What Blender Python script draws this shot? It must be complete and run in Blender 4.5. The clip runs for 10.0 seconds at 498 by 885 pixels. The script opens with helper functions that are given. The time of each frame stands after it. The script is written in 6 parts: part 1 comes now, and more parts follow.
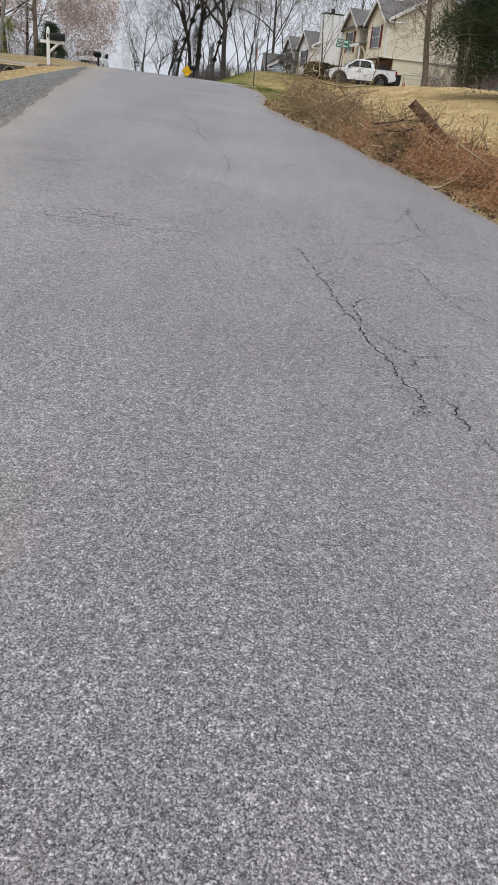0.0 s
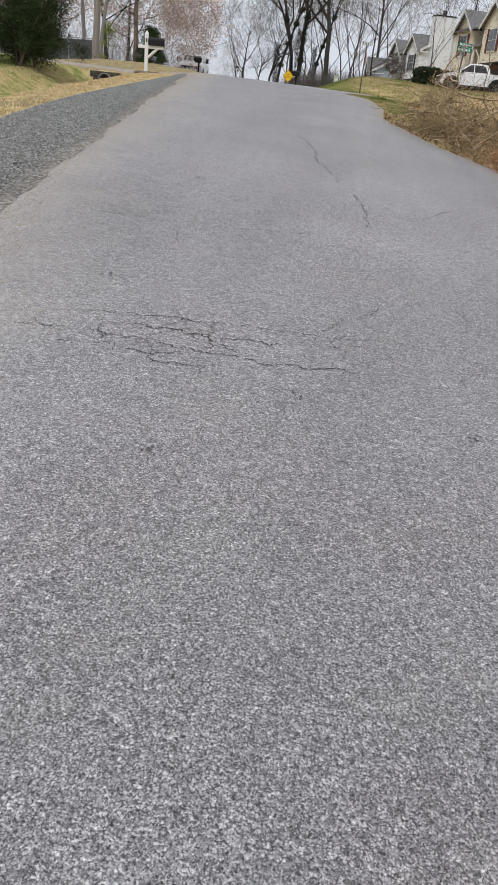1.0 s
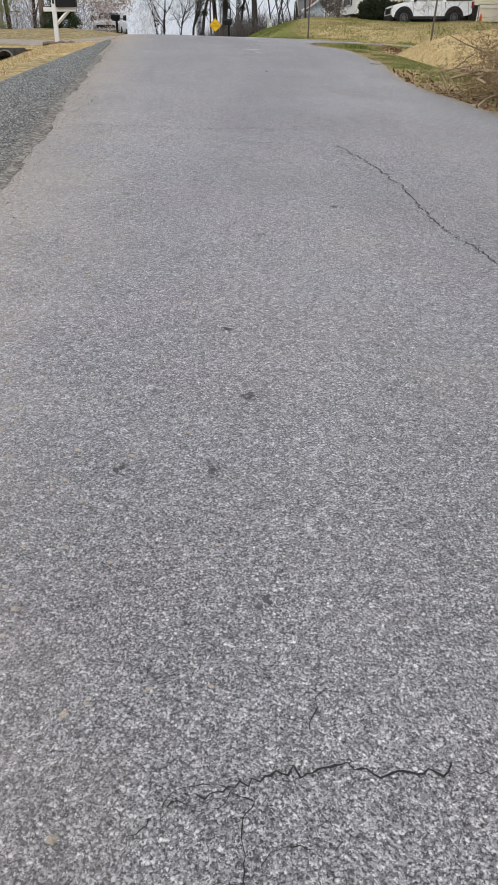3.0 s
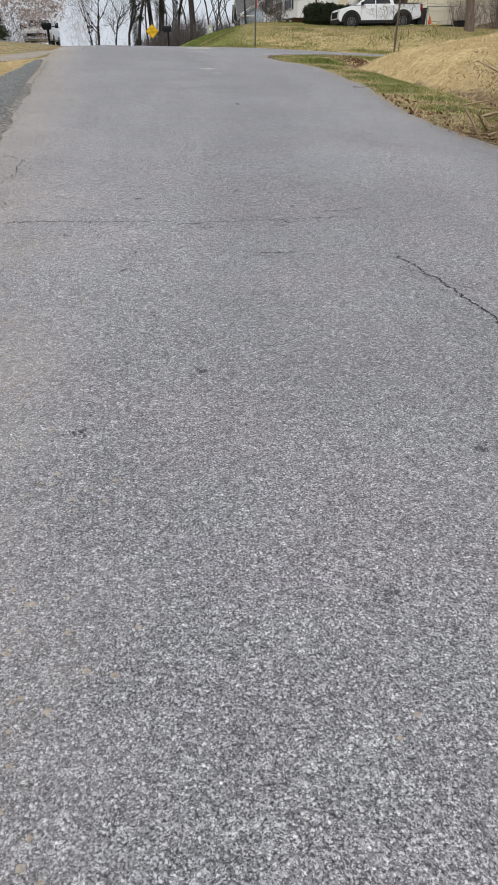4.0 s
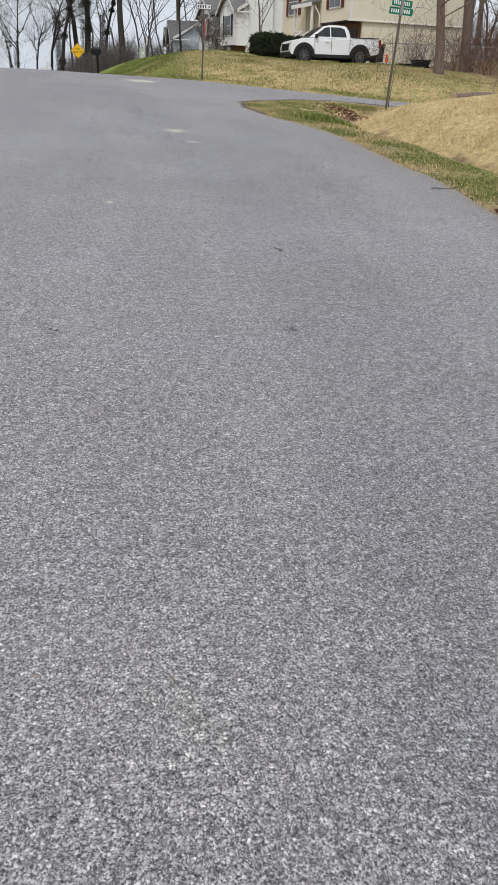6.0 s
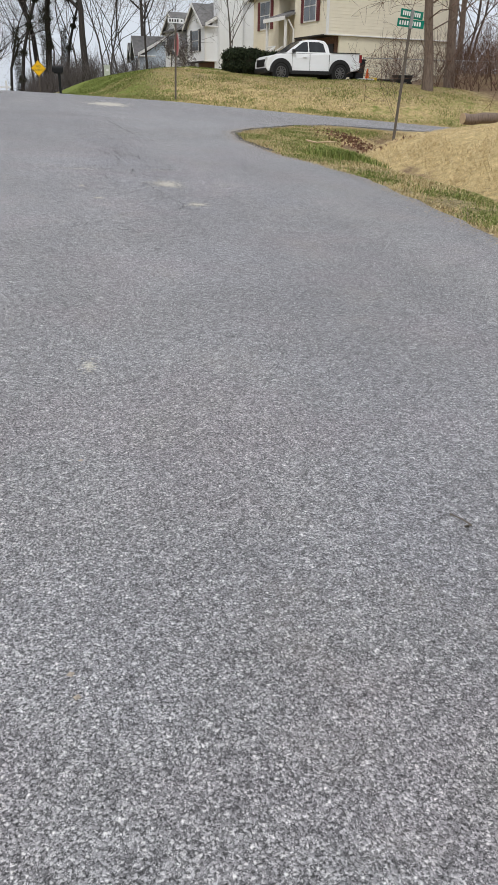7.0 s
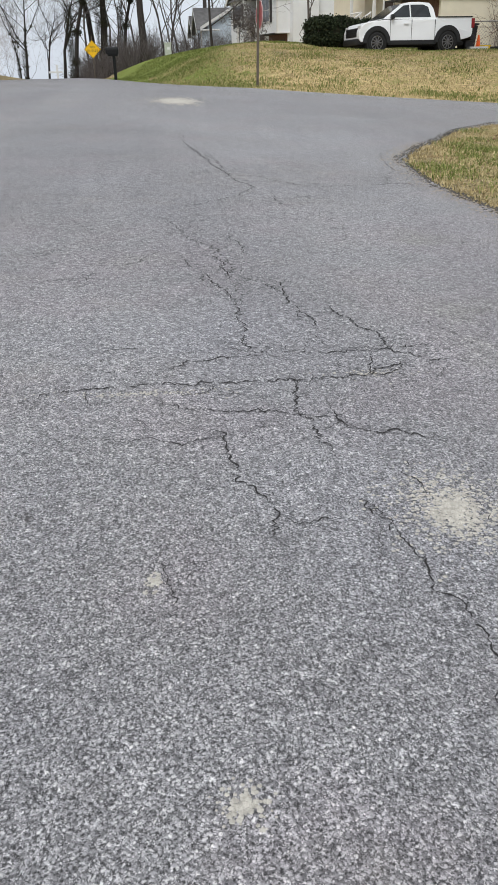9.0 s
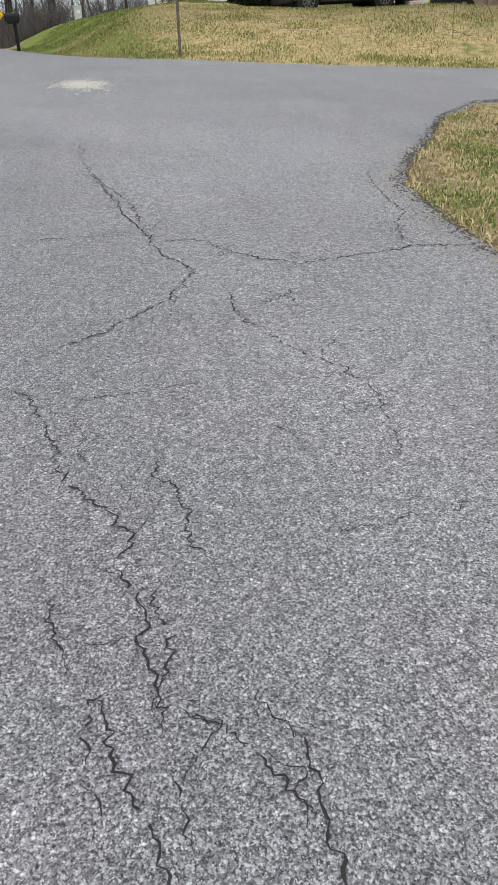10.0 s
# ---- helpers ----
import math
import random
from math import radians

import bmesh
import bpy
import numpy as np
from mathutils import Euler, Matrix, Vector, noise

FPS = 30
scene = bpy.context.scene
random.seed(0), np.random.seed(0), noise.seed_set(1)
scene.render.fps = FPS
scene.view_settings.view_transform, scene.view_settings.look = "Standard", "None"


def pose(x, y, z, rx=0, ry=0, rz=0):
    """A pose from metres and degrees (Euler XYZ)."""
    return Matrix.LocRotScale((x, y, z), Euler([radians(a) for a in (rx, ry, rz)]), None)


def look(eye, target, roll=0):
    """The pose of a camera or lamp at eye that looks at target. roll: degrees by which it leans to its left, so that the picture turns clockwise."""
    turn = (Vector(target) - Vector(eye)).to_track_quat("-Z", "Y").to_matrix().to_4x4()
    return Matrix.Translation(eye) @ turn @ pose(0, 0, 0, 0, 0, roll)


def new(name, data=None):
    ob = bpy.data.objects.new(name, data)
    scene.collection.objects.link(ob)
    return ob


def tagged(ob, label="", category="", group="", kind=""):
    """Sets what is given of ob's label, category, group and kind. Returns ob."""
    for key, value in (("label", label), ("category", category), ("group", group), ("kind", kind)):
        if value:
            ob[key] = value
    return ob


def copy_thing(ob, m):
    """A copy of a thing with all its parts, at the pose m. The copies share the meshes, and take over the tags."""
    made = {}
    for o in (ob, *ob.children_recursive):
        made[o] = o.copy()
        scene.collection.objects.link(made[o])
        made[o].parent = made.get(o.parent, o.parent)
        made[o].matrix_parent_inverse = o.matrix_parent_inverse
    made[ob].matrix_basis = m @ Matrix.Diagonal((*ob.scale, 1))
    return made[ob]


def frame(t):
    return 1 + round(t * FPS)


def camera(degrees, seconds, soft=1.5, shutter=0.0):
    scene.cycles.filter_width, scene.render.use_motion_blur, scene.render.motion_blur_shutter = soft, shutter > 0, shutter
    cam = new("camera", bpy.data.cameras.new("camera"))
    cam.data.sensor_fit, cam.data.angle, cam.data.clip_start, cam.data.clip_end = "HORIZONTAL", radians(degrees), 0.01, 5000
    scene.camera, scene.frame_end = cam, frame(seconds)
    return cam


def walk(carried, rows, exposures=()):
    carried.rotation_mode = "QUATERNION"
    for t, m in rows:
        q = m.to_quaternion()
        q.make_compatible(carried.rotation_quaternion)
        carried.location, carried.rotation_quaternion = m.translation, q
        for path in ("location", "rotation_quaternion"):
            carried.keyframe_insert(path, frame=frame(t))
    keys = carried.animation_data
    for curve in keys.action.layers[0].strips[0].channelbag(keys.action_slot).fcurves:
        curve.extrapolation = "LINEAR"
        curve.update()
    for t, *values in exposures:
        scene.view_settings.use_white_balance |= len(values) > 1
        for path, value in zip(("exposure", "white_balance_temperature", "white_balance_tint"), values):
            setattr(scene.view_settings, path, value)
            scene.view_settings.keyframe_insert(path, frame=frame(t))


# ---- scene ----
cam = camera(35.95, 10.0, 1.2)
ROWS = [
    (0.0, -0.000, 0.000, 1.429, 0.09, -22.70, -4.67),
    (0.5, -0.217, 1.312, 1.515, 2.41, -23.21, -4.31),
    (1.0, -0.493, 2.713, 1.637, 6.71, -23.02, -4.97),
    (1.5, -0.760, 4.086, 1.726, 7.00, -21.89, -5.89),
    (2.0, -1.138, 5.488, 1.808, 4.09, -23.03, -2.40),
    (2.5, -1.463, 6.809, 1.893, 1.88, -25.19, -2.47),
    (2.7, -1.619, 7.333, 1.945, 2.76, -25.55, 0.14),
    (3.8, -2.152, 10.381, 2.353, -2.84, -26.42, 0.50),
    (4.0, -2.260, 10.956, 2.412, -2.89, -25.91, 1.37),
    (4.5, -2.524, 12.399, 2.500, -0.94, -24.73, 1.04),
    (5.0, -2.659, 13.871, 2.607, -3.00, -24.38, 0.18),
    (5.2, -2.709, 14.471, 2.659, -6.64, -24.92, -1.50),
    (6.3, -2.819, 17.973, 3.031, -8.52, -23.97, -1.51),
    (6.5, -2.844, 18.597, 3.070, -9.18, -23.23, -1.71),
    (7.0, -2.896, 20.137, 3.161, -10.58, -23.66, -0.70),
    (7.5, -2.949, 21.681, 3.279, -11.30, -24.55, -1.67),
    (8.0, -3.007, 23.272, 3.390, -11.08, -25.40, -1.08),
    (8.5, -3.020, 24.848, 3.455, -7.32, -24.99, 1.44),
    (9.0, -2.966, 26.334, 3.532, -6.65, -25.39, 1.32),
    (9.2, -2.906, 26.911, 3.583, -6.75, -26.04, 0.40),
    (9.5, -2.797, 27.766, 3.661, -9.40, -26.49, 0.61),
    (10.0, -2.631, 29.181, 3.735, -11.92, -28.07, 2.93),
]
walk(cam, [(t, pose(x, y, z, 90 + pitch, roll, yaw)) for t, x, y, z, yaw, pitch, roll in ROWS], exposures=[(0.0, -0.14, 6450, 10.5), (1.0, -0.1, 6450, 9.5), (1.5, -0.1, 6450, 9.0), (2.0, -0.13, 6450, 10), (4.5, -0.13, 6400, 8.5), (6.5, -0.08, 6400, 8.5), (8.5, -0.06, 6400, 8), (10.0, 0.06, 6350, 7)])

# ---- world and sun ----
world = bpy.data.worlds.new("sky")
scene.world = world
world.use_nodes = True
wn, wl = world.node_tree.nodes, world.node_tree.links
sky = wn.new("ShaderNodeTexSky")
sky.sky_type = "NISHITA"
sky.sun_disc = False
sky.sun_elevation, sky.sun_rotation = radians(54), radians(202)
sky.dust_density, sky.air_density = 4.0, 1.0
veil = wn.new("ShaderNodeMix")
veil.data_type = "RGBA"
veil.inputs[0].default_value = 0.86
# overcast: dimmer towards the horizon, brightest overhead, with soft cloud
air = wn.new("ShaderNodeTexCoord")
height = wn.new("ShaderNodeSeparateXYZ")
wl.new(air.outputs["Generated"], height.inputs[0])
cloud = wn.new("ShaderNodeTexNoise")
cloud.inputs["Scale"].default_value, cloud.inputs["Detail"].default_value = 3.0, 5
wl.new(air.outputs["Generated"], cloud.inputs["Vector"])
drift = wn.new("ShaderNodeMath")
drift.operation = "MULTIPLY_ADD"
drift.inputs[1].default_value, drift.inputs[2].default_value = 0.16, -0.08
wl.new(cloud.outputs["Fac"], drift.inputs[0])
lift = wn.new("ShaderNodeMath")
lift.operation = "ADD"
wl.new(height.outputs["Z"], lift.inputs[0])
wl.new(drift.outputs[0], lift.inputs[1])
deck = wn.new("ShaderNodeValToRGB")
deck.color_ramp.elements[0].position, deck.color_ramp.elements[0].color = 0.0, (0.72, 0.76, 0.84, 1)
deck.color_ramp.elements[1].position, deck.color_ramp.elements[1].color = 1.0, (1.42, 1.45, 1.5, 1)
mid_deck = deck.color_ramp.elements.new(0.3)
mid_deck.color = (0.85, 0.88, 0.95, 1)
wl.new(lift.outputs[0], deck.inputs[0])
gain = wn.new("ShaderNodeVectorMath")
gain.operation = "SCALE"
gain.inputs["Scale"].default_value = 9.6
wl.new(deck.outputs[0], gain.inputs[0])
wl.new(gain.outputs[0], veil.inputs[7])
wl.new(sky.outputs[0], veil.inputs[6])
wl.new(veil.outputs[2], wn["Background"].inputs[0])
wn["Background"].inputs[1].default_value = 0.114
sun_data = bpy.data.lights.new("sun", "SUN")
sun_data.energy, sun_data.angle, sun_data.color = 1.6, radians(14), (1.0, 0.975, 0.935)
sun = new("sun", sun_data)
sun.matrix_world = look((0, 0, 60), (16, 40, 0))
tagged(sun, kind="structure")


# ---- materials ----
class Mat:
    def __init__(self, name, rough=0.8, metal=0.0, spec=0.3):
        self.m = bpy.data.materials.new(name)
        self.m.use_nodes = True
        self.n, self.l = self.m.node_tree.nodes, self.m.node_tree.links
        self.b = self.n["Principled BSDF"]
        self.b.inputs["Roughness"].default_value = rough
        self.b.inputs["Metallic"].default_value = metal
        self.b.inputs["Specular IOR Level"].default_value = spec
        self.co = self.n.new("ShaderNodeTexCoord")

    def noise(self, scale, detail=4, rough=0.6, vec=None):
        k = self.n.new("ShaderNodeTexNoise")
        k.inputs["Scale"].default_value, k.inputs["Detail"].default_value, k.inputs["Roughness"].default_value = scale, detail, rough
        self.l.new(vec or self.co.outputs["Object"], k.inputs["Vector"])
        return k.outputs["Fac"]

    def voronoi(self, scale, feature="F1", out="Distance", vec=None):
        k = self.n.new("ShaderNodeTexVoronoi")
        k.feature = feature
        k.inputs["Scale"].default_value = scale
        self.l.new(vec or self.co.outputs["Object"], k.inputs["Vector"])
        return k.outputs[out]

    def stretch(self, sx, sy, sz):
        k = self.n.new("ShaderNodeMapping")
        k.inputs["Scale"].default_value = (sx, sy, sz)
        self.l.new(self.co.outputs["Object"], k.inputs["Vector"])
        return k.outputs[0]

    def ramp(self, fac, *stops):
        k = self.n.new("ShaderNodeValToRGB")
        e = k.color_ramp.elements
        while len(e) < len(stops):
            e.new(0.5)
        for i, (p, c) in enumerate(stops):
            e[i].position = p
            e[i].color = (*c, 1) if isinstance(c, tuple) else (c, c, c, 1)
        self.l.new(fac, k.inputs[0])
        return k.outputs[0]

    def mix(self, fac, a, b, mode="MIX"):
        k = self.n.new("ShaderNodeMix")
        k.data_type, k.blend_type = "RGBA", mode
        for s, v in ((0, fac), (6, a), (7, b)):
            if isinstance(v, (int, float)):
                k.inputs[s].default_value = v if s == 0 else (v, v, v, 1)
            elif isinstance(v, tuple):
                k.inputs[s].default_value = (*v, 1)
            else:
                self.l.new(v, k.inputs[s])
        return k.outputs[2]

    def math(self, op, a, b):
        k = self.n.new("ShaderNodeMath")
        k.operation = op
        for s, v in ((0, a), (1, b)):
            if isinstance(v, (int, float)):
                k.inputs[s].default_value = v
            else:
                self.l.new(v, k.inputs[s])
        return k.outputs[0]

    def bump(self, height, strength=0.3, dist=0.01):
        k = self.n.new("ShaderNodeBump")
        k.inputs["Strength"].default_value, k.inputs["Distance"].default_value = strength, dist
        self.l.new(height, k.inputs["Height"])
        self.l.new(k.outputs[0], self.b.inputs["Normal"])
        return self

    def color(self, c):
        if isinstance(c, tuple):
            self.b.inputs["Base Color"].default_value = (*c, 1)
        else:
            self.l.new(c, self.b.inputs["Base Color"])
        return self

    def island(self):
        return self.n.new("ShaderNodeNewGeometry").outputs["Random Per Island"]

    def objrand(self):
        return self.n.new("ShaderNodeObjectInfo").outputs["Random"]


def plain(name, c, rough=0.7, metal=0.0, var=0.12, scale=6.0, spec=0.3, bump=0.0):
    """A surface of one colour with two scales of wear."""
    m = Mat(name, rough, metal, spec)
    lo = tuple(v * (1 - var) for v in c)
    hi = tuple(min(1, v * (1 + var)) for v in c)
    f = m.noise(scale, 6)
    a = m.ramp(f, (0.3, lo), (0.7, hi))
    m.color(m.mix(m.ramp(m.noise(scale * 9, 3), (0.35, 0.0), (0.75, 0.35)), a, lo))
    if bump:
        m.bump(m.noise(scale * 8, 5), bump)
    return m.m


def spread(name, *cols, rough=0.85, spec=0.15, scale=3.0, trans=0.0):
    """Many small pieces in one mesh, each with its own tint."""
    m = Mat(name, rough, 0, spec)
    n = len(cols)
    a = m.ramp(m.island(), *[(i / max(1, n - 1), c) for i, c in enumerate(cols)])
    m.color(m.mix(m.ramp(m.noise(scale, 3), (0.3, 0.0), (0.75, 0.4)), a, tuple(v * 0.6 for v in cols[0])))
    return m.m


def asphalt_material():
    m = Mat("asphalt", 0.65, 0, 0.4)
    warp = m.n.new("ShaderNodeVectorMath")
    warp.operation = "ADD"
    wob = m.n.new("ShaderNodeTexNoise")
    wob.inputs["Scale"].default_value = 90
    sc = m.n.new("ShaderNodeVectorMath")
    sc.operation = "SCALE"
    sc.inputs["Scale"].default_value = 0.006
    m.l.new(m.co.outputs["Object"], wob.inputs["Vector"])
    m.l.new(wob.outputs["Color"], sc.inputs[0])
    m.l.new(m.co.outputs["Object"], warp.inputs[0])
    m.l.new(sc.outputs[0], warp.inputs[1])
    v = warp.outputs[0]
    tone = m.voronoi(122, "F1", "Color", v)
    sep = m.n.new("ShaderNodeSeparateColor")
    m.l.new(tone, sep.inputs[0])
    stones = m.ramp(sep.outputs[0], (0.0, (0.11, 0.107, 0.11)), (0.35, (0.232, 0.225, 0.23)), (0.8, (0.395, 0.383, 0.388)), (0.985, (0.6, 0.585, 0.57)))
    small = m.voronoi(330, "F1", "Color", v)
    sep2 = m.n.new("ShaderNodeSeparateColor")
    m.l.new(small, sep2.inputs[0])
    grains = m.ramp(sep2.outputs[1], (0.0, (0.045, 0.044, 0.046)), (0.55, (0.215, 0.208, 0.214)), (0.95, (0.52, 0.506, 0.505)))
    edge = m.ramp(m.voronoi(122, "F1", "Distance", v), (0.3, 0.0), (0.62, 1.0))
    c = m.mix(edge, stones, grains)
    # binder pits between the stones
    pits = m.ramp(m.noise(150, 3, 0.75), (0.37, 0.18), (0.51, 1.02))
    c = m.mix(1.0, c, pits, "MULTIPLY")
    clump = m.ramp(m.noise(46, 4, 0.8), (0.34, (0.64, 0.64, 0.65)), (0.66, (1.31, 1.31, 1.31)))
    c = m.mix(1.0, c, clump, "MULTIPLY")
    ravel = m.ramp(m.noise(27, 4, 0.8), (0.34, (0.83, 0.83, 0.835)), (0.66, (1.17, 1.17, 1.17)))
    c = m.mix(1.0, c, ravel, "MULTIPLY")
    tint = m.ramp(m.noise(1.3, 3, 0.5), (0.32, (0.985, 1.0, 1.025)), (0.5, (0.99, 1.0, 1.01)), (0.62, (1.015, 0.99, 1.015)), (0.75, (1.01, 1.01, 0.97)))
    c = m.mix(1.0, c, tint, "MULTIPLY")
    # traffic wear and old stains
    wear = m.ramp(m.noise(0.55, 5), (0.3, (0.87, 0.86, 0.85)), (0.7, (1.1, 1.1, 1.11)))
    c = m.mix(1.0, c, wear, "MULTIPLY")
    lanes = m.ramp(m.noise(0.35, 4, 0.5, m.stretch(3.2, 0.22, 1)), (0.38, (0.94, 0.94, 0.95)), (0.66, (1.08, 1.08, 1.07)))
    c = m.mix(1.0, c, lanes, "MULTIPLY")
    dust = m.ramp(m.noise(1.5, 6, 0.7), (0.56, 0.0), (0.78, 0.24))
    c = m.mix(dust, c, (0.33, 0.29, 0.25))
    # sand washed over the left margin
    dot = m.n.new("ShaderNodeVectorMath")
    dot.operation = "DOT_PRODUCT"
    dot.inputs[1].default_value = (1.0, 0.13, 0.0)
    m.l.new(m.co.outputs["Object"], dot.inputs[0])
    off = m.math("ADD", dot.outputs["Value"], m.math("MULTIPLY", m.noise(0.9, 5, 0.65), -1.9))
    sandy = m.ramp(m.math("MULTIPLY", m.math("ADD", off, 3.2), 0.4), (0.02, 0.6), (0.28, 0.3), (0.55, 0.0))
    grit = m.ramp(m.noise(30, 4, 0.75), (0.3, (0.29, 0.255, 0.225)), (0.7, (0.52, 0.47, 0.42)))
    c = m.mix(sandy, c, grit)
    h = m.math("ADD", m.math("MULTIPLY", m.voronoi(122, "F1", "Distance", v), -1.0), m.math("MULTIPLY", m.noise(240, 3), 0.9))
    m.color(c).bump(h, 0.7, 0.007)
    return m.m


def ground_material():
    m = Mat("turf", 0.95, 0, 0.1)
    at = m.n.new("ShaderNodeVertexColor")
    at.layer_name = "cover"
    sep = m.n.new("ShaderNodeSeparateColor")
    m.l.new(at.outputs[0], sep.inputs[0])
    br = m.math("ADD", m.math("MULTIPLY", m.noise(1.1, 8, 0.75), 0.55), m.math("MULTIPLY", m.noise(4.5, 6, 0.75), 0.45))

    def mask(ch):
        s = m.math("ADD", sep.outputs[ch], m.math("MULTIPLY", m.math("SUBTRACT", br, 0.5), 2.0))
        return m.ramp(s, (0.4, 0.0), (0.62, 1.0))
    fine = m.noise(38, 5, 0.75)
    mid = m.noise(5, 5, 0.7)
    soil = m.ramp(fine, (0.3, (0.13, 0.085, 0.055)), (0.7, (0.27, 0.19, 0.13)))
    straw = m.ramp(m.noise(30, 5, 0.8, m.stretch(1, 3.0, 1)), (0.28, (0.33, 0.24, 0.115)), (0.5, (0.56, 0.44, 0.235)), (0.75, (0.74, 0.62, 0.38)))
    dormant = m.ramp(mid, (0.3, (0.24, 0.205, 0.12)), (0.7, (0.44, 0.37, 0.235)))
    dormant = m.mix(m.ramp(fine, (0.3, 0.55), (0.7, 0.0)), dormant, (0.09, 0.08, 0.03))
    green = m.ramp(fine, (0.28, (0.08, 0.12, 0.025)), (0.72, (0.27, 0.31, 0.085)))
    litter = m.ramp(m.noise(24, 4, 0.8), (0.3, (0.17, 0.09, 0.04)), (0.7, (0.5, 0.31, 0.14)))
    dormant = m.mix(m.ramp(m.noise(1.7, 6, 0.75), (0.5, 0.0), (0.62, 0.6)), dormant, litter)
    c = m.mix(mask(1), dormant, straw)
    c = m.mix(mask(0), c, green)
    c = m.mix(mask(2), c, soil)
    tuft = m.ramp(m.noise(9, 6, 0.8), (0.36, (0.66, 0.63, 0.58)), (0.62, (1.3, 1.28, 1.24)))
    c = m.mix(1.0, c, tuft, "MULTIPLY")
    m.color(c).bump(m.math("ADD", fine, mid), 0.9, 0.05)
    return m.m


def bark_material(name, lo, hi, z=0.35):
    m = Mat(name, 0.92, 0, 0.1)
    f = m.noise(9, 7, 0.75, m.stretch(3, 3, z))
    m.color(m.ramp(f, (0.3, lo), (0.7, hi))).bump(f, 0.8, 0.02)
    return m.m


def lap_siding(name, c, course=0.16):
    """Painted lap siding; the laps themselves are geometry."""
    m = Mat(name, 0.55, 0, 0.3)
    f = m.noise(1.1, 6, 0.7)
    g = m.noise(14, 4, 0.7, m.stretch(1, 1, 6))
    a = m.ramp(f, (0.3, tuple(v * 0.9 for v in c)), (0.7, c))
    m.color(m.mix(m.ramp(g, (0.4, 0.0), (0.8, 0.25)), a, tuple(v * 0.8 for v in c))).bump(g, 0.1)
    return m.m


def glass_material(name, tint):
    m = Mat(name, 0.06, 0, 0.6)
    f = m.noise(1.2, 3)
    m.color(m.ramp(f, (0.3, tint), (0.7, tuple(v * 1.7 for v in tint))))
    return m.m


